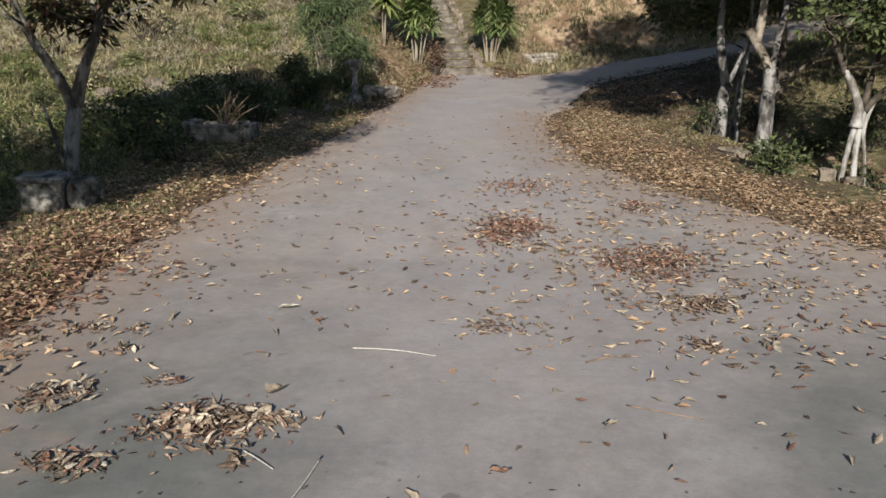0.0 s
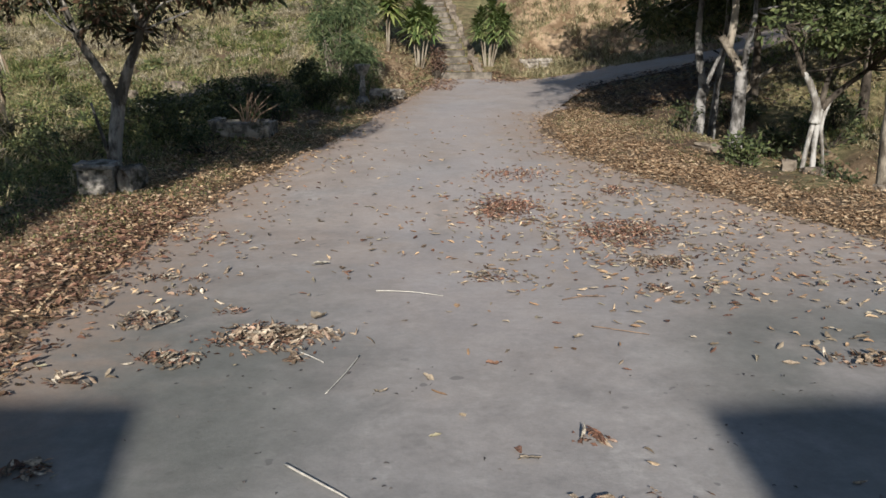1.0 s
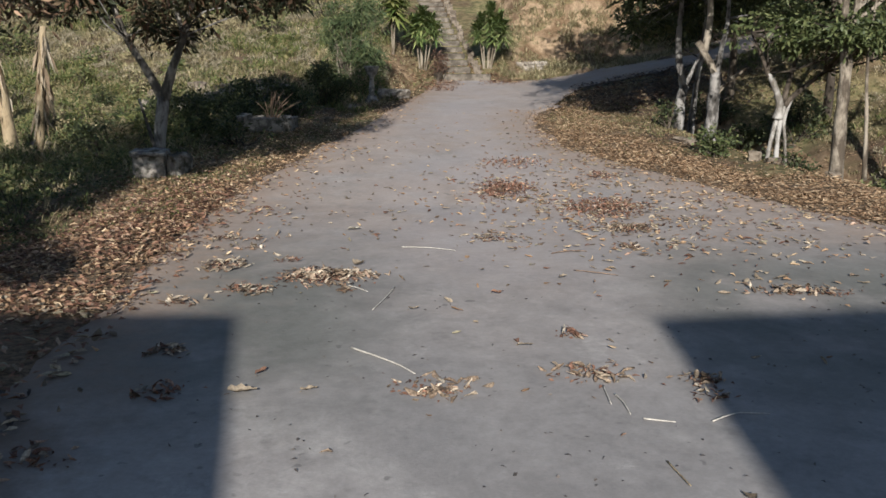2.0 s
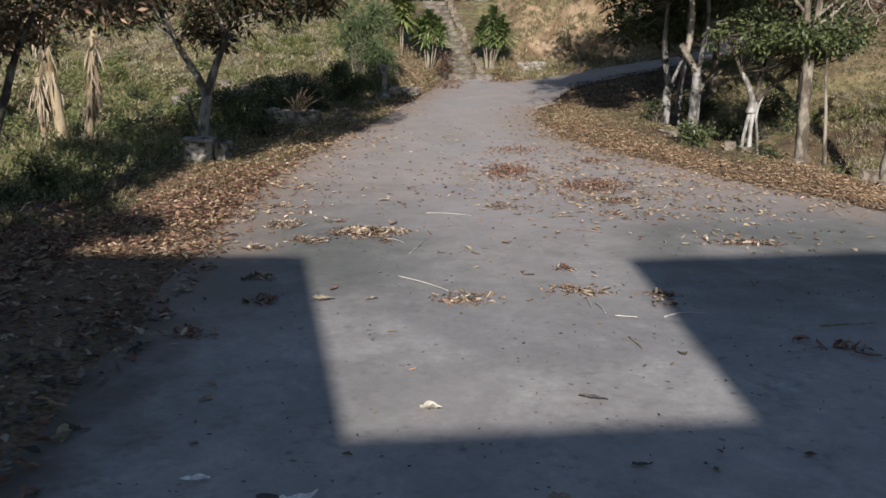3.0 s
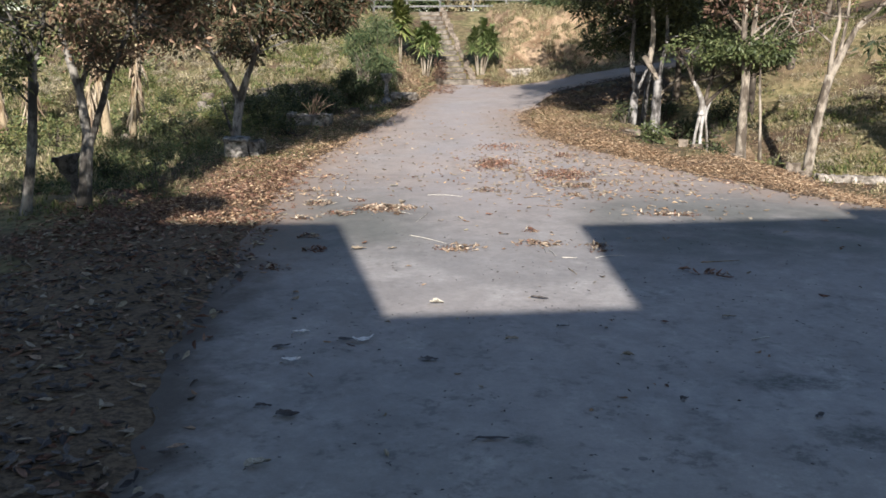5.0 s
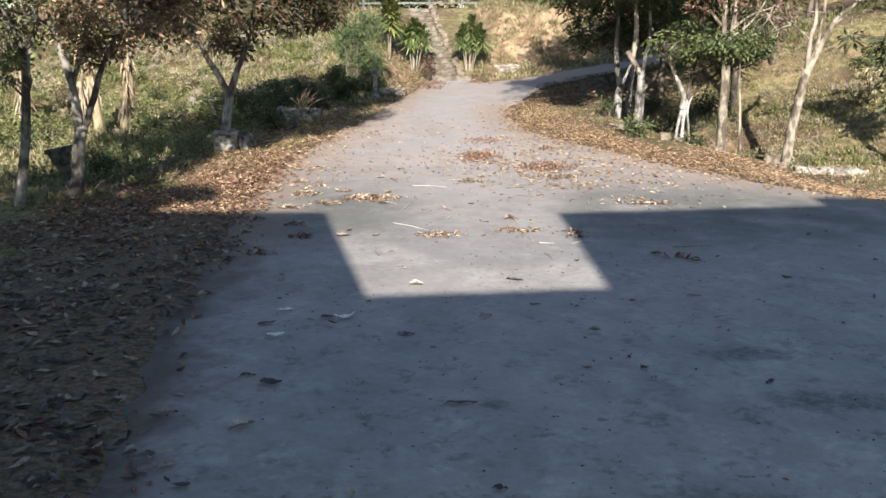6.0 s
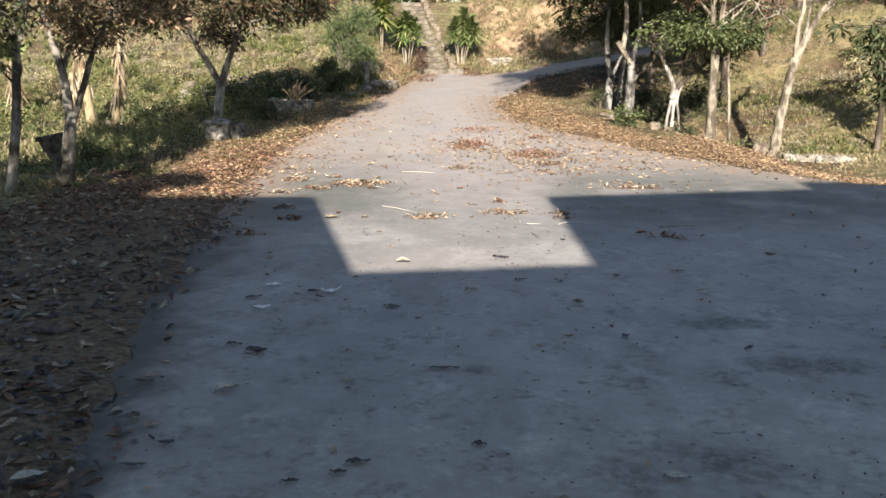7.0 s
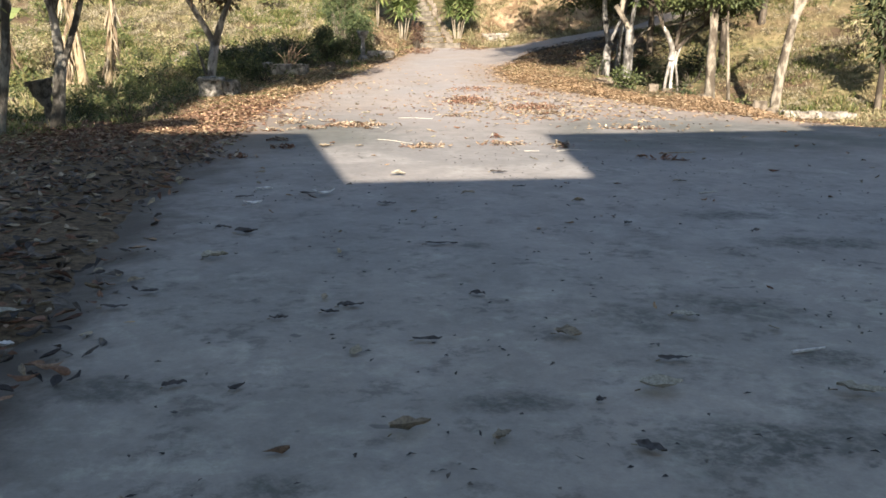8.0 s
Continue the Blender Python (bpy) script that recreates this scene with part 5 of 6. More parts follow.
def strewn(label, rng, xy, leaf, size, name="leaf_litter"):
    """Crumpled leaves of full shape, joined into one sheet of litter."""
    forms = []
    for me in leaf_shapes()[0]:
        co = np.empty(len(me.vertices) * 3, np.float32)
        me.vertices.foreach_get("co", co)
        forms.append((co.reshape(-1, 3), [tuple(p.vertices) for p in me.polygons]))
    chunks = []
    for x, y in xy:
        v, quads = forms[rng.integers(0, len(forms))]
        m = np.array(leaf_pose(rng, x, y, rng.uniform(0, 0.012), 0.22, size * rng.uniform(0.55, 1.15)))
        w = v @ m[:3, :3].T + m[:3, 3]
        chunks.append((w, np.array([t for q in quads for t in ((q[0], q[1], q[2]), (q[0], q[2], q[3]))])))
    me = tri_mesh(name, *joined(chunks), leaf)
    me.shade_smooth()
    tagged(new(name, me), label, "leaves", kind="stuff")


def build_cover():
    rng = np.random.default_rng(700)
    off = lambda x, y: 1.0 if edge_distance(x, y) > 0.25 else 0.0
    left_field = lambda x, y: off(x, y) * (1.0 if noise.noise((x * 0.5, y * 0.5, 9)) > -0.15 else 0.25) * smooth(2.9, 4.2, -x - 1.2 * smooth(9.5, 8.0, y))
    tufts("grass", "mixed green and yellow grass in the field", rng, scatter(rng, 3400, -14, -2.9, 3.5, 19, left_field), GREEN_GRASS, 9, 0.17, 0.012)
    tufts("grass", "straw-yellow grass among the weeds", rng, scatter(rng, 1700, -14, -3.4, 4.5, 19, left_field), DRY_GRASS, 9, 0.24, 0.012)
    tufts("grass", "dry straw-coloured grass on the hillside", rng, scatter(rng, 2600, -14, -0.9, 15.5, 29, lambda x, y: off(x, y) * smooth(-0.9, -1.8, x)), DRY_GRASS, 11, 0.22, 0.016)
    tufts("grass", "dry grass and scrub on the slope", rng, scatter(rng, 6500, 4.8, 15, 6.5, 22, lambda x, y: off(x, y) * smooth(5.5, 6.4, x + (y - 8) * 0.1)), DRY_GRASS, 10, 0.11, 0.012)
    tufts("grass", "green tufts among the dry slope grass", rng, scatter(rng, 1800, 5.2, 15, 7, 22, lambda x, y: off(x, y) * (1.0 if noise.noise((x * 0.6, y * 0.6, 4)) > 0.05 else 0.1)), GREEN_GRASS, 10, 0.2, 0.015)
    tufts("grass", "dry grass and weeds over the bank", rng, scatter(rng, 1900, 0.9, 6, 21.5, 29, lambda x, y: off(x, y) * (1.0 if noise.noise((x * 1.1, y * 1.1, 8)) > 0.0 else 0.25)), DRY_GRASS, 10, 0.25, 0.018)
    tufts("grass", "short worn verge grass under fallen leaves", rng, scatter(rng, 2500, -4.6, -1.2, 5.5, 17, lambda x, y: off(x, y) * (1.0 if noise.noise((x * 1.4, y * 1.4, 17)) > -0.12 else 0.2)), GREEN_GRASS, 7, 0.065, 0.008)
    tufts("grass", "short straw-yellow grass on the worn verge", rng, scatter(rng, 1300, -4.4, -1.2, 6.2, 13, lambda x, y: off(x, y)), DRY_GRASS, 7, 0.055, 0.008)
    tufts("grass", "short worn grass on the leafy verge", rng, scatter(rng, 500, 1.2, 4.6, 9.5, 15.5, lambda x, y: off(x, y) * (0.25 + 0.75 * smooth(11, 13.5, y))), GREEN_GRASS, 8, 0.06, 0.009)
    tufts("grass", "short straw-yellow grass on the leafy verge", rng, scatter(rng, 900, 1.2, 4.6, 10.5, 15.5, lambda x, y: off(x, y) * smooth(11, 13.5, y)), DRY_GRASS, 8, 0.055, 0.009)
    tufts("grass", "tall dry grass clump beside the dead banana stems", rng, rng.normal(size=(26, 2)) * np.array([0.35, 0.25]) + np.array([-6.9, 11.3]), DRY_GRASS, 12, 0.55, 0.02, 0.4, 0.06)
    tufts("grass", "tall tangled dry grass along the field's edge", rng, scatter(rng, 75, -9.2, -5.3, 8.6, 12.2, lambda x, y: smooth(-0.1, 0.15, noise.noise((x * 0.9, y * 0.9, 71)))), DRY_GRASS, 12, 0.42, 0.018, 0.5, 0.08)
    tufts("grass", "tall green weeds along the field's edge", rng, scatter(rng, 45, -9.2, -5.3, 8.0, 12.2, lambda x, y: smooth(-0.05, 0.2, noise.noise((x * 0.9, y * 0.9, 77)))), GREEN_GRASS, 12, 0.4, 0.022, 0.5, 0.08)
    tufts("grass", "green grass patches among dry hillside grass", rng, scatter(rng, 1700, -12, -1.2, 14.5, 28, lambda x, y: off(x, y) * smooth(0.02, 0.22, noise.noise((x * 0.55, y * 0.4, 31)))), GREEN_GRASS, 10, 0.26, 0.016)
    # mounds of scrub: a spray of fine twigs and small leaves over each
    def mounds(label, xy, leaf, count, radius, length, width, lift=0.55):
        out = []
        base = on_ground(xy, -0.03)
        for (x, y, z) in base:
            r = radius * rng.uniform(0.55, 1.35)
            n = int(count * (r / radius) ** 1.6)
            d = unit(rng.normal(size=(n, 3)) * np.array([1, 1, 0.8]) + np.array([0, 0, 0.5]))
            d[:, 2] = np.abs(d[:, 2])
            k = rng.uniform(0.35, 1.0, (n, 1)) ** 0.5 * (0.75 + 0.25 * np.sin(d[:, :1] * 5 + x * 3))
            p = np.array([x, y, z]) + d * k * r * np.array([1, 1, lift * rng.uniform(0.7, 1.4)])
            way = d + rng.normal(size=(n, 3)) * 0.6
            out.append(leaf_arrays(rng, p, way, length * rng.uniform(0.6, 1.4, n), width * rng.uniform(0.6, 1.4, n)))
        ob = new("scrub", tri_mesh("scrub", *joined(out), leaf))
        tagged(ob, label, "scrub", kind="stuff")
    hill = lambda x, y: off(x, y) * smooth(-1.3, -2.2, x) * smooth(0.6, 1.1, math.hypot(x + 1.86, y - 21.6)) * smooth(0.7, 1.3, math.hypot(x + 1.9, y - 16.6))
    mounds("pale dry twiggy scrub covering the hillside", scatter(rng, 260, -13, -1.3, 16.2, 28.5, hill), SCRUB, 260, 0.42, 0.085, 0.015)
    mounds("yellow-green scrub scattered over the hillside", scatter(rng, 90, -13, -1.5, 16.2, 28, hill), GREEN_GRASS, 170, 0.4, 0.1, 0.026)
    mounds("straw-coloured scrub over the hillside", scatter(rng, 120, -13, -1.5, 16.2, 28, hill), DRY_GRASS, 170, 0.36, 0.13, 0.018)
    field = lambda x, y: off(x, y) * smooth(4.6, 5.6, -x) * (0.25 + 0.75 * smooth(-0.2, 0.2, noise.noise((x * 0.7, y * 0.7, 21))))
    mounds("leafy green weeds in rounded clumps", scatter(rng, 120, -13, -4.5, 5.5, 15.6, field), WEED, 170, 0.34, 0.075, 0.03, 0.75)
    mounds("yellowing weed clumps in the field", scatter(rng, 80, -13, -4.5, 5.0, 15.6, field), DRY_GRASS, 170, 0.3, 0.12, 0.018, 0.8)
    mounds("dark green weed clumps in the field", scatter(rng, 46, -13, -4.6, 6, 15.6, field), DARK_GREEN, 150, 0.32, 0.08, 0.034, 0.75)
    mounds("dry low scrub over the slope", scatter(rng, 170, 5.8, 14, 8.5, 21, lambda x, y: off(x, y) * (0.2 + 0.8 * smooth(-0.2, 0.2, noise.noise((x * 0.7, y * 0.7, 41))))), SCRUB, 170, 0.3, 0.055, 0.012, 0.5)
    # weeds
    w = scatter(rng, 520, -12, -3.8, 7, 18, left_field)
    tips = on_ground(w, 0.12) + rng.normal(size=(len(w), 3)) * np.array([0, 0, 0.05])
    ob = new("weeds", tri_mesh("weeds", *clump_leaves(rng, tips, 34, 0.2, 0.075, 0.026, -0.5), WEED))
    tagged(ob, "leafy green weeds filling the field", "weeds", kind="stuff")
    w = scatter(rng, 70, -6.2, -3.7, 4.8, 9.5, lambda x, y: 1.0 if edge_distance(x, y) > 1.5 else 0.1)
    ob = new("weeds", tri_mesh("weeds", *clump_leaves(rng, on_ground(w, 0.06), 26, 0.12, 0.055, 0.022, -0.2), DARK_GREEN))
    tagged(ob, "low dark green weeds along the shoulder", "weeds", kind="stuff")
    # leaf litter on both verges
    def verge_right(x, y):
        d = edge_distance(x, y)
        return smooth(-0.6, 0.45, d) ** 2 * (1 - 0.85 * smooth(0.8, 1.9, d - 0.8 * smooth(10.0, 8.0, y))) * (1 - 0.3 * smooth(11.5, 13.5, y)) * (0.35 + 0.65 * smooth(-0.35, 0.2, noise.noise((x * 1.2, y * 1.2, 2))))
    fallen("leaf_litter", "thick carpet of tan and brown fallen leaves", rng, scatter(rng, 42000, 0.9, 8.5, 3.0, 17.4, verge_right), LITTER, 0.058, 0.022, 0.028, crumple=0.75)
    def verge_left(x, y):
        d = edge_distance(x, y)
        near = (0.3 + 0.7 * smooth(0.8, 2.6, y)) * (1.0 if y < 6.5 else 1 - 0.86 * smooth(6.2, 8.2, y))
        return smooth(-0.4, 0.2, d) * (1 - 0.85 * smooth(1.4, 3.2, d)) * near * (0.3 + 0.7 * smooth(-0.35, 0.2, noise.noise((x * 1.2, y * 1.2, 6))))
    def verge_tan(x, y):
        d = edge_distance(x, y)
        return smooth(-0.5, 0.3, d) ** 1.5 * (1 - 0.9 * smooth(0.9, 2.0, d)) * (0.4 + 0.6 * smooth(-0.3, 0.2, noise.noise((x * 1.4, y * 1.4, 16)))) * (1 - 0.5 * smooth(11, 15, y))
    fallen("leaf_litter", "carpet of brown fallen leaves along the verge", rng, scatter(rng, 7000, -6.5, -1.0, 0.3, 8.5, verge_left), LITTER_RED, 0.074, 0.028, 0.04)
    fallen("leaf_litter", "tan fallen leaves along the verge", rng, scatter(rng, 12000, -5.0, -0.8, 2.5, 19, verge_tan), LITTER, 0.06, 0.023, 0.035)
    strewn("large pale leaves strewn on dark earth", rng, scatter(rng, 1200, -5.5, -1.0, -7, 3, verge_left), LITTER_PALE, 0.95)
    strewn("dark leaves strewn on bare shaded earth", rng, scatter(rng, 1900, -5.5, -1.0, -7, 1.2, verge_left), LITTER_DARK, 0.9)
    strewn("brown leaves strewn on bare shaded earth", rng, scatter(rng, 700, -5.5, -1.0, -7, 1.2, verge_left), LITTER_RED, 0.9)
    fallen("leaf_litter", "dry leaves fallen among grass and stairs", rng, scatter(rng, 1500, -4, 4, 15, 24, lambda x, y: 0.6 * off(x, y)), LITTER, 0.1, 0.036, 0.03)
    def junction(x, y):
        d = edge_distance(x, y)
        return smooth(-0.9, 0.1, d) * (1 - smooth(0.6, 1.6, d)) * (0.3 + 0.7 * smooth(-0.1, 0.25, noise.noise((x * 1.7, y * 1.7, 51))))
    fallen("leaf_litter", "small reddish leaves gathered at the foot of the stairs", rng, scatter(rng, 1500, -2.2, 2.6, 18.6, 22.6, junction), LITTER_RED, 0.085, 0.034, 0.02)
    fallen("leaf_litter", "dry tan leaves gathered below the bank", rng, scatter(rng, 900, -2.2, 4.0, 18.6, 23.4, junction), LITTER, 0.08, 0.03, 0.02)
    # leaf litter; its dark layer is also added to deepen the tree shade
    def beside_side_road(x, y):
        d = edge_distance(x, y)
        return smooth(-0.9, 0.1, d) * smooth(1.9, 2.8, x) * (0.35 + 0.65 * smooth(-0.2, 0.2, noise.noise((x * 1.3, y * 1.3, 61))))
    fallen("leaf_litter", "dark leaves added to deepen tree shade beside the side road", rng, scatter(rng, 3600, 1.9, 7.0, 14.4, 20.0, beside_side_road), LITTER_DARK, 0.08, 0.032, 0.02)
    fallen("leaf_litter", "reddish leaves in tree shade beside the side road", rng, scatter(rng, 1500, 1.9, 7.0, 14.6, 20.0, beside_side_road), LITTER_RED, 0.08, 0.032, 0.02)
    # leaves blown over the road
    def blown(x, y):
        if edge_distance(x, y) > -0.05:
            return 0.0
        k = 0.9 * math.exp(-((x - 1.25) / 1.15) ** 2 - ((y - 6.8) / 1.9) ** 2) + 0.06 * smooth(3.0, 5.0, y) * (1 - smooth(10, 14, y)) + 0.008
        k += 0.55 * smooth(1.1, 0.0, -edge_distance(x, y)) * smooth(2.5, 5, y) * (1 - 0.6 * smooth(9, 13, y))
        k += 0.3 * math.exp(-((x - 2.3) / 0.8) ** 2 - ((y - 5.0) / 1.6) ** 2)
        return k * (0.3 + 0.7 * smooth(-0.2, 0.25, noise.noise((x * 2.2, y * 2.2, 12))))
    strewn("scattered dry leaves blown over the road", rng, scatter(rng, 1000, -2.8, 6, -7, 15, blown), LITTER, 0.66, "scattered_leaves")
    strewn("pale curled leaves strewn on the road", rng, scatter(rng, 950, -2.8, 6, -7, 14, blown), LITTER_PALE, 0.74, "scattered_leaves")
    strewn("small reddish leaves blown over the road", rng, scatter(rng, 450, -2.8, 6, -7, 15, blown), LITTER_RED, 0.6, "scattered_leaves")
    # drifts: middle, half sizes, count of leaves, tone (0 tan, 1 brown, 2 pale)
    by_verge = [(-1.02, 3.46, 0.38, 0.27, 240, 0), (-1.83, 3.76, 0.18, 0.2, 56, 2), (-1.5, 3.06, 0.2, 0.14, 50, 2), (-0.82, 3.08, 0.06, 0.09, 9, 0), (-2.07, 4.77, 0.12, 0.1, 14, 2), (-1.78, 4.75, 0.08, 0.1, 10, 2), (-1.73, 4.39, 0.09, 0.06, 9, 2), (-1.38, 3.93, 0.08, 0.07, 8, 2)]
    up_the_road = [(0.4, 7.4, 0.34, 0.62, 300, 1), (1.42, 6.35, 0.42, 0.52, 300, 1), (1.47, 5.32, 0.3, 0.22, 110, 0), (1.33, 4.56, 0.12, 0.15, 26, 0), (0.25, 4.84, 0.2, 0.2, 34, 2), (0.72, 9.15, 0.5, 0.5, 90, 1), (1.6, 8.2, 0.25, 0.34, 60, 1)]
    near_building = [(-0.2, 1.22, 0.21, 0.13, 46, 0), (0.62, 1.47, 0.22, 0.15, 46, 0), (1.15, 1.38, 0.13, 0.1, 26, 0), (1.12, 1.16, 0.1, 0.06, 14, 2), (0.56, 2.12, 0.08, 0.06, 11, 1), (-1.85, 2.7, 0.12, 0.08, 16, 0), (2.3, 3.15, 0.42, 0.14, 60, 0), (-1.62, 1.74, 0.13, 0.1, 22, 2), (-1.47, 1.13, 0.15, 0.1, 22, 1), (-1.78, 0.42, 0.16, 0.13, 24, 1), (1.91, 0.27, 0.22, 0.06, 16, 1)]
    heaps = [(x - 0.055, y + 0.03, rx, ry, int(n * (1.25 if y > 4.5 else 1)), kind) for x, y, rx, ry, n, kind in by_verge + up_the_road + near_building]
    shapes = leaf_shapes()
    for i, (x, y, rx, ry, n, kind) in enumerate(heaps):
        # most leaves lie in uneven clots, a few have strayed
        clots = [(a, r) for a, r in zip(rng.uniform(0, 2 * np.pi, 9), np.sqrt(rng.uniform(0, 1, 9)))]
        p = []
        for k in range(n):
            a, r = clots[rng.integers(0, 9)]
            s = 0.22 if rng.uniform() < 0.88 else 0.55
            p.append((x + rx * (0.85 * r * math.cos(a) + rng.normal() * s), y + ry * (0.85 * r * math.sin(a) + rng.normal() * s)))
        pile = thing("leaf_pile", (x, y, road_z(x, y)), "small drift of %s dry curled leaves on the concrete" % ("tan", "reddish-brown", "pale greyish-brown")[kind], "leaves", "leaf drifts on the road")
        for q in p:
            near = math.exp(-((q[0] - x) / rx) ** 2 - ((q[1] - y) / ry) ** 2)
            m = leaf_pose(rng, q[0], q[1], rng.uniform(0, 0.035) * near, 0.4, (rng.uniform(0.5, 0.88) if rng.uniform() < 0.7 else rng.uniform(0.25, 0.5)) * (0.78 if y > 4.5 else 1.0))
            tone = kind if rng.uniform() < 0.75 else int(rng.integers(0, 3))
            ob = new("leaf", shapes[tone][rng.integers(0, len(shapes[tone]))])
            ob.parent = pile
            ob.matrix_basis = Matrix.Translation(-pile.location) @ m
    crumbs = np.concatenate([np.array([x, y]) + rng.normal(size=(int(n * 1.6), 2)) * 0.44 * np.array([rx, ry]) for x, y, rx, ry, n, kind in heaps])
    fallen("leaf_crumbs", "crushed brown leaf bits among the drifts", rng, crumbs, LITTER_RED, 0.038, 0.017, 0.008)
    # single leaves between the drifts
    for q in scatter(rng, 290, -2.6, 4.6, -1.0, 8.0, blown):
        kind = int(rng.choice([0, 0, 1, 2]))
        ob = new("fallen_leaf", shapes[kind][rng.integers(0, len(shapes[kind]))])
        ob.matrix_basis = leaf_pose(rng, q[0], q[1], 0.0, 0.12, rng.uniform(0.45, 1.0))
        tagged(ob, "%s dry curled leaf blown onto the road" % ("tan", "brown", "pale")[kind], "leaf", "leaves blown over the road")


build_cover()


def single_leaf(x, y, turn, length, width, material, label, seed, name="fallen_leaf", category="leaf"):
    """One fallen leaf: a cupped blade with a midrib fold and a short stalk."""
    rng = random.Random(seed)
    z = road_z(x, y) if edge_distance(x, y) < 0 else ground_z(x, y) + 0.02
    v, f = [], []
    n = 8
    bend, cup, twist = rng.uniform(-0.1, 0.22), rng.uniform(0.25, 0.95), rng.uniform(-0.9, 0.9)
    if material is LITTER_DARK:
        bend, cup, twist = bend * 0.4, cup * 0.4, twist * 0.4          # dark leaves lie flat
    length, width = length * 0.86, width * 0.95
    for i in range(n):
        k = i / (n - 1)
        w = width * 0.56 * math.sin(math.pi * (0.05 + 0.9 * k) ** 0.8) * rng.uniform(0.8, 1.12)
        h = 0.007 + length * abs(bend) * (2 * k - 1) ** 2 + rng.uniform(0, 0.006)
        for s in (-1, -0.5, 0, 0.5, 1):
            px, py = (k - 0.5) * length + 0.12 * w * math.sin(7 * k + seed), w * s * rng.uniform(0.8, 1.15) + 0.1 * length * bend * math.sin(3 * k)
            v.append((x + px * math.cos(turn) - py * math.sin(turn), y + px * math.sin(turn) + py * math.cos(turn), z + h + cup * abs(py) + max(0, twist * py * (2 * k - 1)) + rng.uniform(0, 0.009)))
    for i in range(n - 1):
        f += [(i * 5 + j, i * 5 + j + 1, i * 5 + j + 6, i * 5 + j + 5) for j in range(4)]
    t = thing(name, (x, y, z), label, category, "single leaves on the road")
    part("blade", mesh_from("blade", v, f, material, True), t)
    stem("stalk", [(x - length * 0.46 * math.cos(turn), y - length * 0.46 * math.sin(turn), z + 0.01), (x - length * 0.62 * math.cos(turn + 0.2), y - length * 0.62 * math.sin(turn + 0.2), z + 0.012)], (0.002, 0.0015), FIBRE, t, sides=5, seed=seed)


def twig(points, r, material, label, seed):
    pts = [(x, y, road_z(x, y) + 0.008 + 0.006 * (i % 2)) for i, (x, y) in enumerate(points)]
    t = thing("twig", pts[0], label, "twig", "twigs on the road")
    stem("stick", pts, (r, r * 0.6), material, t, sides=6, seed=seed)


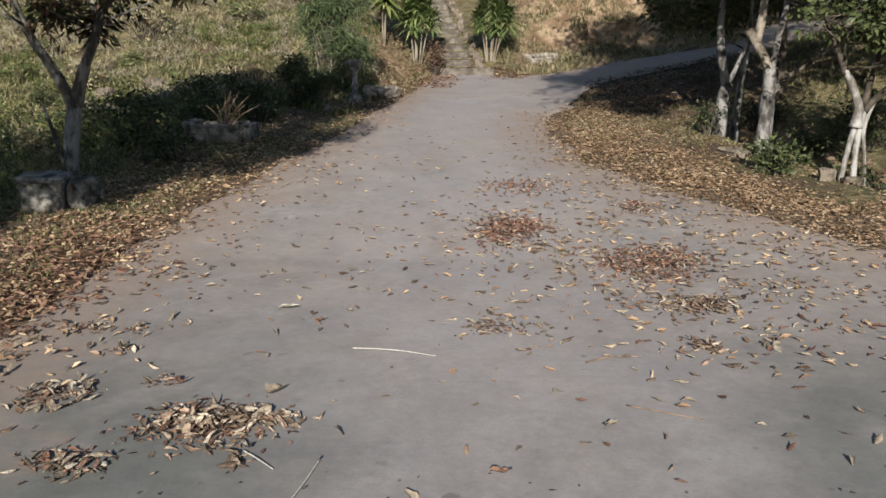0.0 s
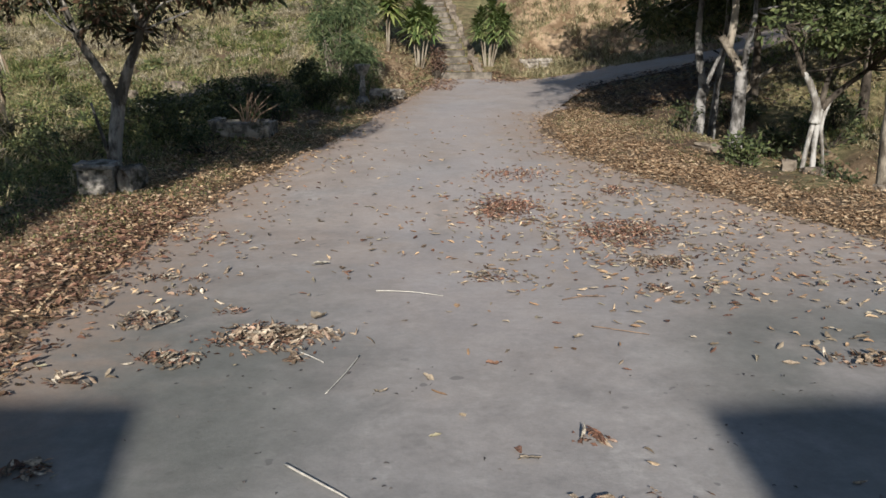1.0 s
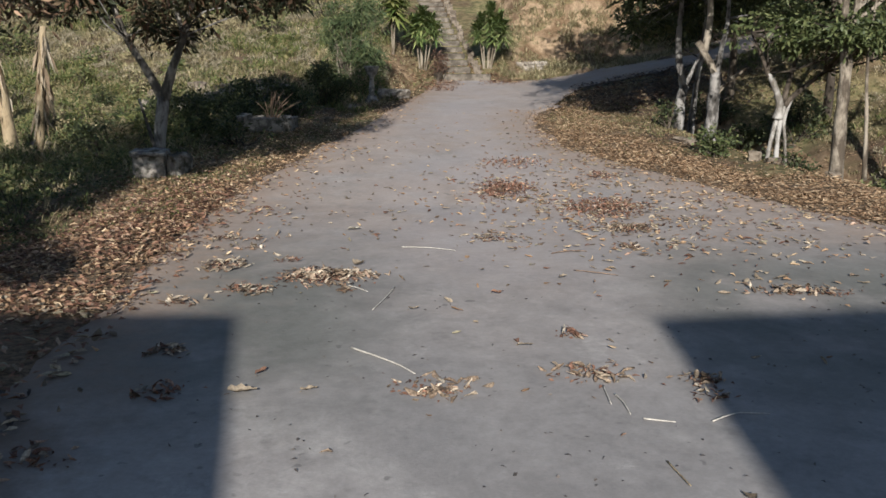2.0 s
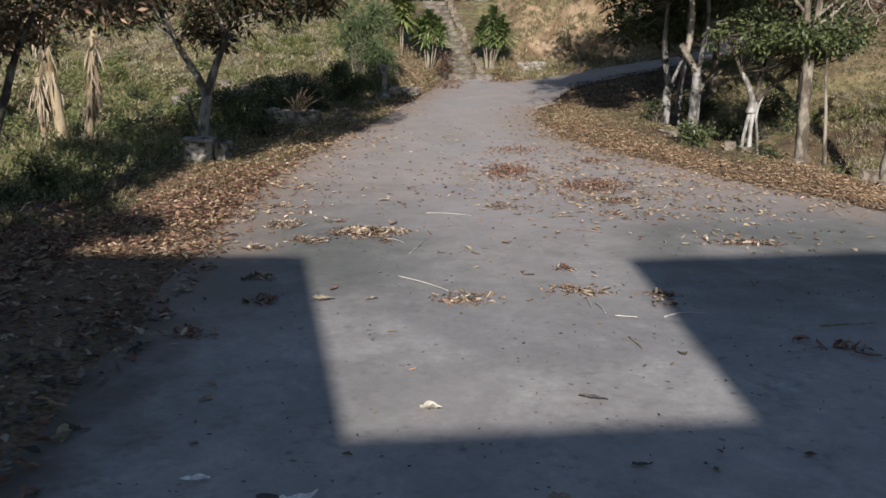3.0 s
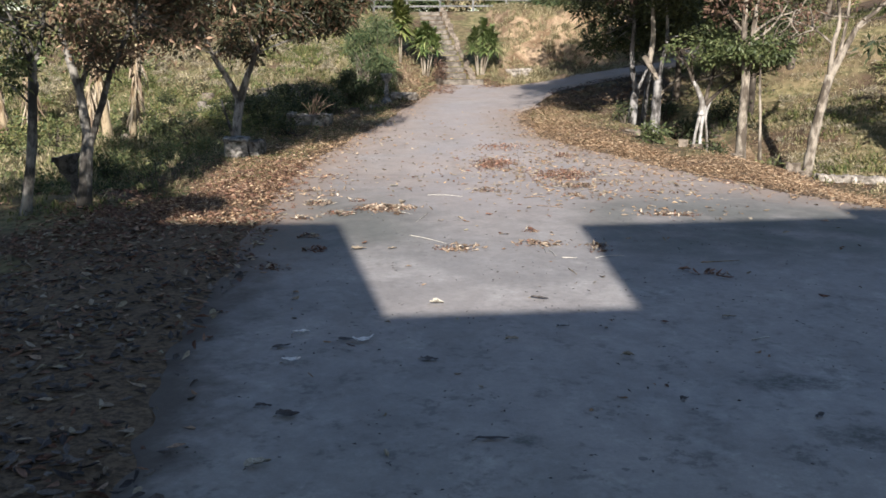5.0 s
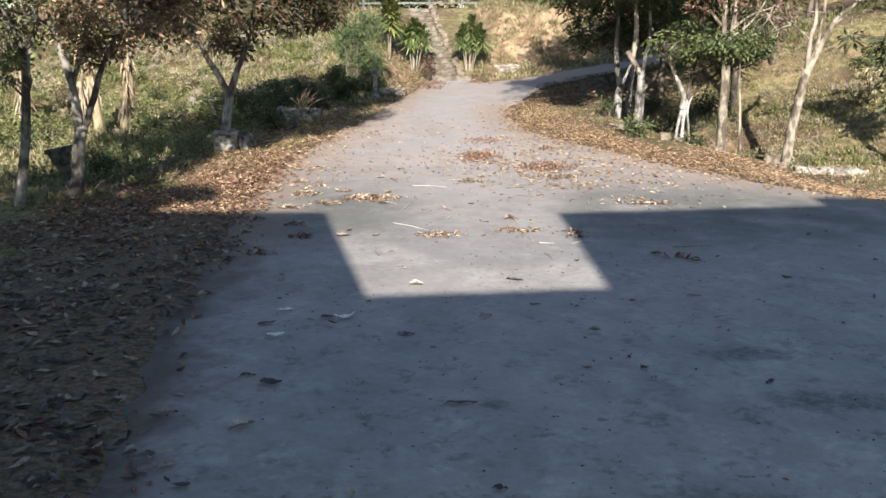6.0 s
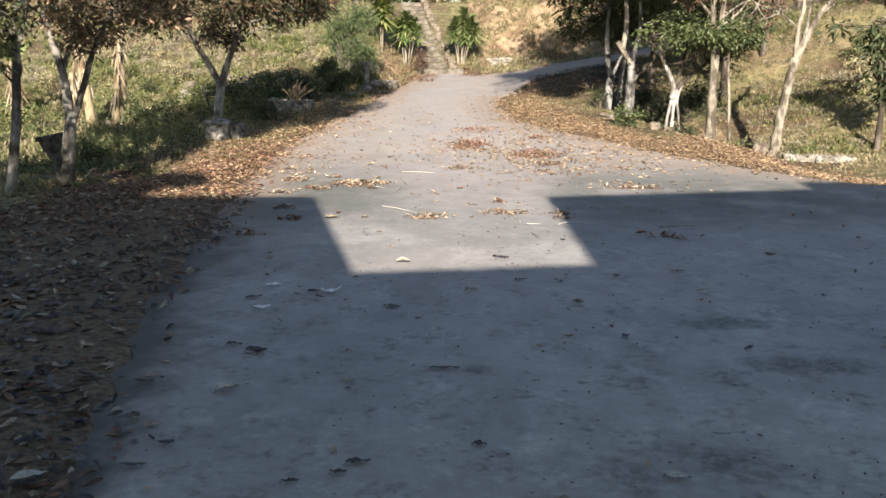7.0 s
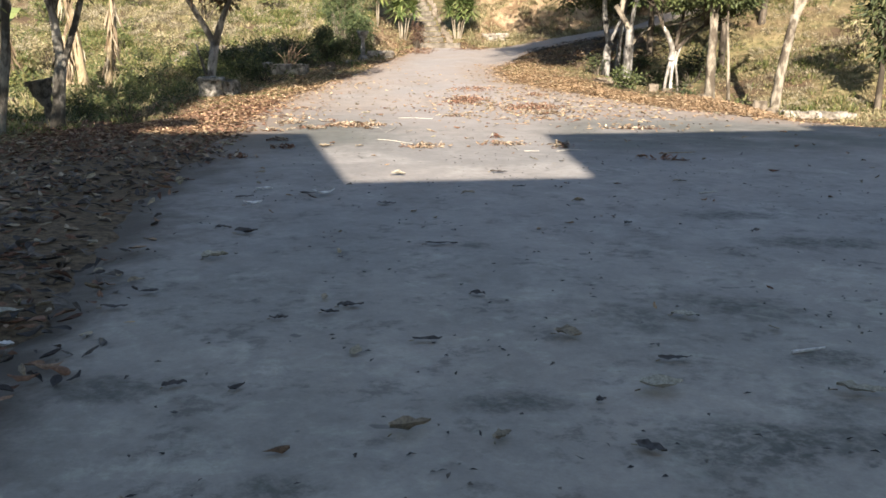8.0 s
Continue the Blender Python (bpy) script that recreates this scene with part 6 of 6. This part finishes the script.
def build_small():
    sunlit = [(-0.815, 3.8, 0.9, 0.14, 0.06, LITTER_PALE), (-1.0, 5.17, 0.3, 0.14, 0.055, LITTER_CREAM), (-1.09, 1.13, 0.2, 0.16, 0.06, LITTER_PALE), (-0.78, 1.17, 0.5, 0.1, 0.04, LITTER_PALE), (-1.06, 1.41, 1.2, 0.12, 0.03, LITTER_RED), (0.19, 3.0, 0.2, 0.1, 0.03, LITTER_RED), (-0.35, 2.6, 0.4, 0.08, 0.03, LITTER_PALE), (0.3, 1.9, 0.0, 0.1, 0.03, LITTER_PALE), (1.74, 0.4, 0.3, 0.14, 0.04, LITTER_RED), (2.0, 0.12, -0.4, 0.16, 0.04, LITTER_RED), (0.67, 3.45, 0.7, 0.09, 0.03, LITTER_PALE)]
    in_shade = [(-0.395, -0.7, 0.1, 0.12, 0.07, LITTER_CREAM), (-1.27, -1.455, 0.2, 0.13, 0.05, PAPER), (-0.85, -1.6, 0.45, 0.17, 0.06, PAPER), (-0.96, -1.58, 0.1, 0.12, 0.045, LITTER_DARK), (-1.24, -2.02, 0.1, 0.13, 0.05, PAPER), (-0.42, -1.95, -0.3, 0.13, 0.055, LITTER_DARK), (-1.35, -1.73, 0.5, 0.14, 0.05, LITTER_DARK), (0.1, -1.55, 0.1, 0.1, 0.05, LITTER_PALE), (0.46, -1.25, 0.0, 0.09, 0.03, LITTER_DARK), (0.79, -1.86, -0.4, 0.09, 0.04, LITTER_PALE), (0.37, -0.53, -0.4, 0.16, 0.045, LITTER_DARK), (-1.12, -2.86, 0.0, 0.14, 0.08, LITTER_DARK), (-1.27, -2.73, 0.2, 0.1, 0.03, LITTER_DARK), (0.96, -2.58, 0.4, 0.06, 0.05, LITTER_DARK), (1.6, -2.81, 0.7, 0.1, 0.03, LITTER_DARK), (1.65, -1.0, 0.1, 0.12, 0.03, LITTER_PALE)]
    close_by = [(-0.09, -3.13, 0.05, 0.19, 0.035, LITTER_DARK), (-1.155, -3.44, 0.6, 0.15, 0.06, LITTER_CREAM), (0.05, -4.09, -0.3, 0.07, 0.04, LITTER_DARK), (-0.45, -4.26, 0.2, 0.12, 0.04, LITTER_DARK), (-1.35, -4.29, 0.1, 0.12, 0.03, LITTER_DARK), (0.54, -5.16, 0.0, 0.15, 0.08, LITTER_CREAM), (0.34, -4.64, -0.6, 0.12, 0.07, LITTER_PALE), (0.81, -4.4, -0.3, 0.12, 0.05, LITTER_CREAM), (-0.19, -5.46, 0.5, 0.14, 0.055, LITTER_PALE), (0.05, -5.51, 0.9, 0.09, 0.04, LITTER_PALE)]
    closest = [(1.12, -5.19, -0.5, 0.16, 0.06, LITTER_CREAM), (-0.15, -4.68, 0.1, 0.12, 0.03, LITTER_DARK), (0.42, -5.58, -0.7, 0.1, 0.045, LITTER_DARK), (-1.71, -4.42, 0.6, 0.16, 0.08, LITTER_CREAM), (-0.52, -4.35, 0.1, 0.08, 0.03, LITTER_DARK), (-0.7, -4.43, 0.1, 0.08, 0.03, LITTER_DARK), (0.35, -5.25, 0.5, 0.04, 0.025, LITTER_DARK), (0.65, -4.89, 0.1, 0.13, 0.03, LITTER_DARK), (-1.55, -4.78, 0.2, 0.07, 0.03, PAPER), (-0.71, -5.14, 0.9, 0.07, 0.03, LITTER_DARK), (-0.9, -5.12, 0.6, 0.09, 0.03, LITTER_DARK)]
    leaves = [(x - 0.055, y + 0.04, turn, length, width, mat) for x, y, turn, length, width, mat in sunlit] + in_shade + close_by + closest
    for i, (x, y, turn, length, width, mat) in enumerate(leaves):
        tint = "bleached whitish" if mat is PAPER else "pale tan" if mat is LITTER_PALE else "cream-coloured" if mat is LITTER_CREAM else "dark grey-brown" if mat is LITTER_DARK else "brown" if mat is LITTER_RED else "tan"
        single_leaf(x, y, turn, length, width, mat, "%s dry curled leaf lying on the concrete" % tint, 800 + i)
    twigs = [([(-0.54, 4.44), (-0.32, 4.4), (-0.1, 4.33)], 0.0042, STRAW), ([(-0.66, 1.83), (-0.5, 1.66), (-0.38, 1.55), (-0.29, 1.4)], 0.0055, STRAW), ([(-0.51, 3.13), (-0.55, 2.85), (-0.61, 2.59)], 0.004, STRAW), ([(0.66, 4.26), (0.8, 4.33), (0.95, 4.35)], 0.005, DEAD_WOOD),
             ([(0.67, 1.17), (0.69, 1.05), (0.7, 0.92)], 0.0045, STRAW), ([(0.77, 3.69), (0.95, 3.58), (1.07, 3.54)], 0.004, DEAD_WOOD), ([(0.75, 0.87), (0.88, 0.82)], 0.0045, STRAW), ([(1.05, 0.85), (1.18, 0.93), (1.33, 0.94)], 0.0042, STRAW), ([(0.63, 1.28), (0.63, 1.03)], 0.004, STRAW),
             ([(1.65, -1.51), (1.78, -1.46)], 0.0055, STRAW), ([(1.06, -4.81), (1.18, -4.78)], 0.007, PAPER), ([(1.95, 0.7), (2.3, 0.75)], 0.005, FIBRE), ([(-1.3, 3.95), (-1.42, 3.99)], 0.004, STRAW), ([(-0.83, 3.18), (-0.76, 3.1), (-0.68, 3.02)], 0.004, STRAW), ([(0.76, 0.43), (0.8, 0.2)], 0.004, FIBRE)]
    for i, (pts, r, mat) in enumerate(twigs):
        twig([(x - 0.05, y + 0.04) for x, y in pts] if pts[0][1] > 0.3 else pts, r, STRAW_PALE if mat is STRAW else mat, "thin pale dry twig lying on the concrete", 900 + i)
    # crumbs of soil and bark
    rng = np.random.default_rng(950)
    xy = scatter(rng, 750, -1.6, 3.0, -6.6, 3.0, lambda x, y: 1.0 if edge_distance(x, y) < -0.1 and noise.noise((x * 1.5, y * 1.5, 3)) > -0.1 else 0.0)
    fallen("leaf_crumbs", "dark crumbs of leaf and bark on the concrete", rng, xy, LITTER_DARK, 0.024, 0.012, 0.004)


build_small()
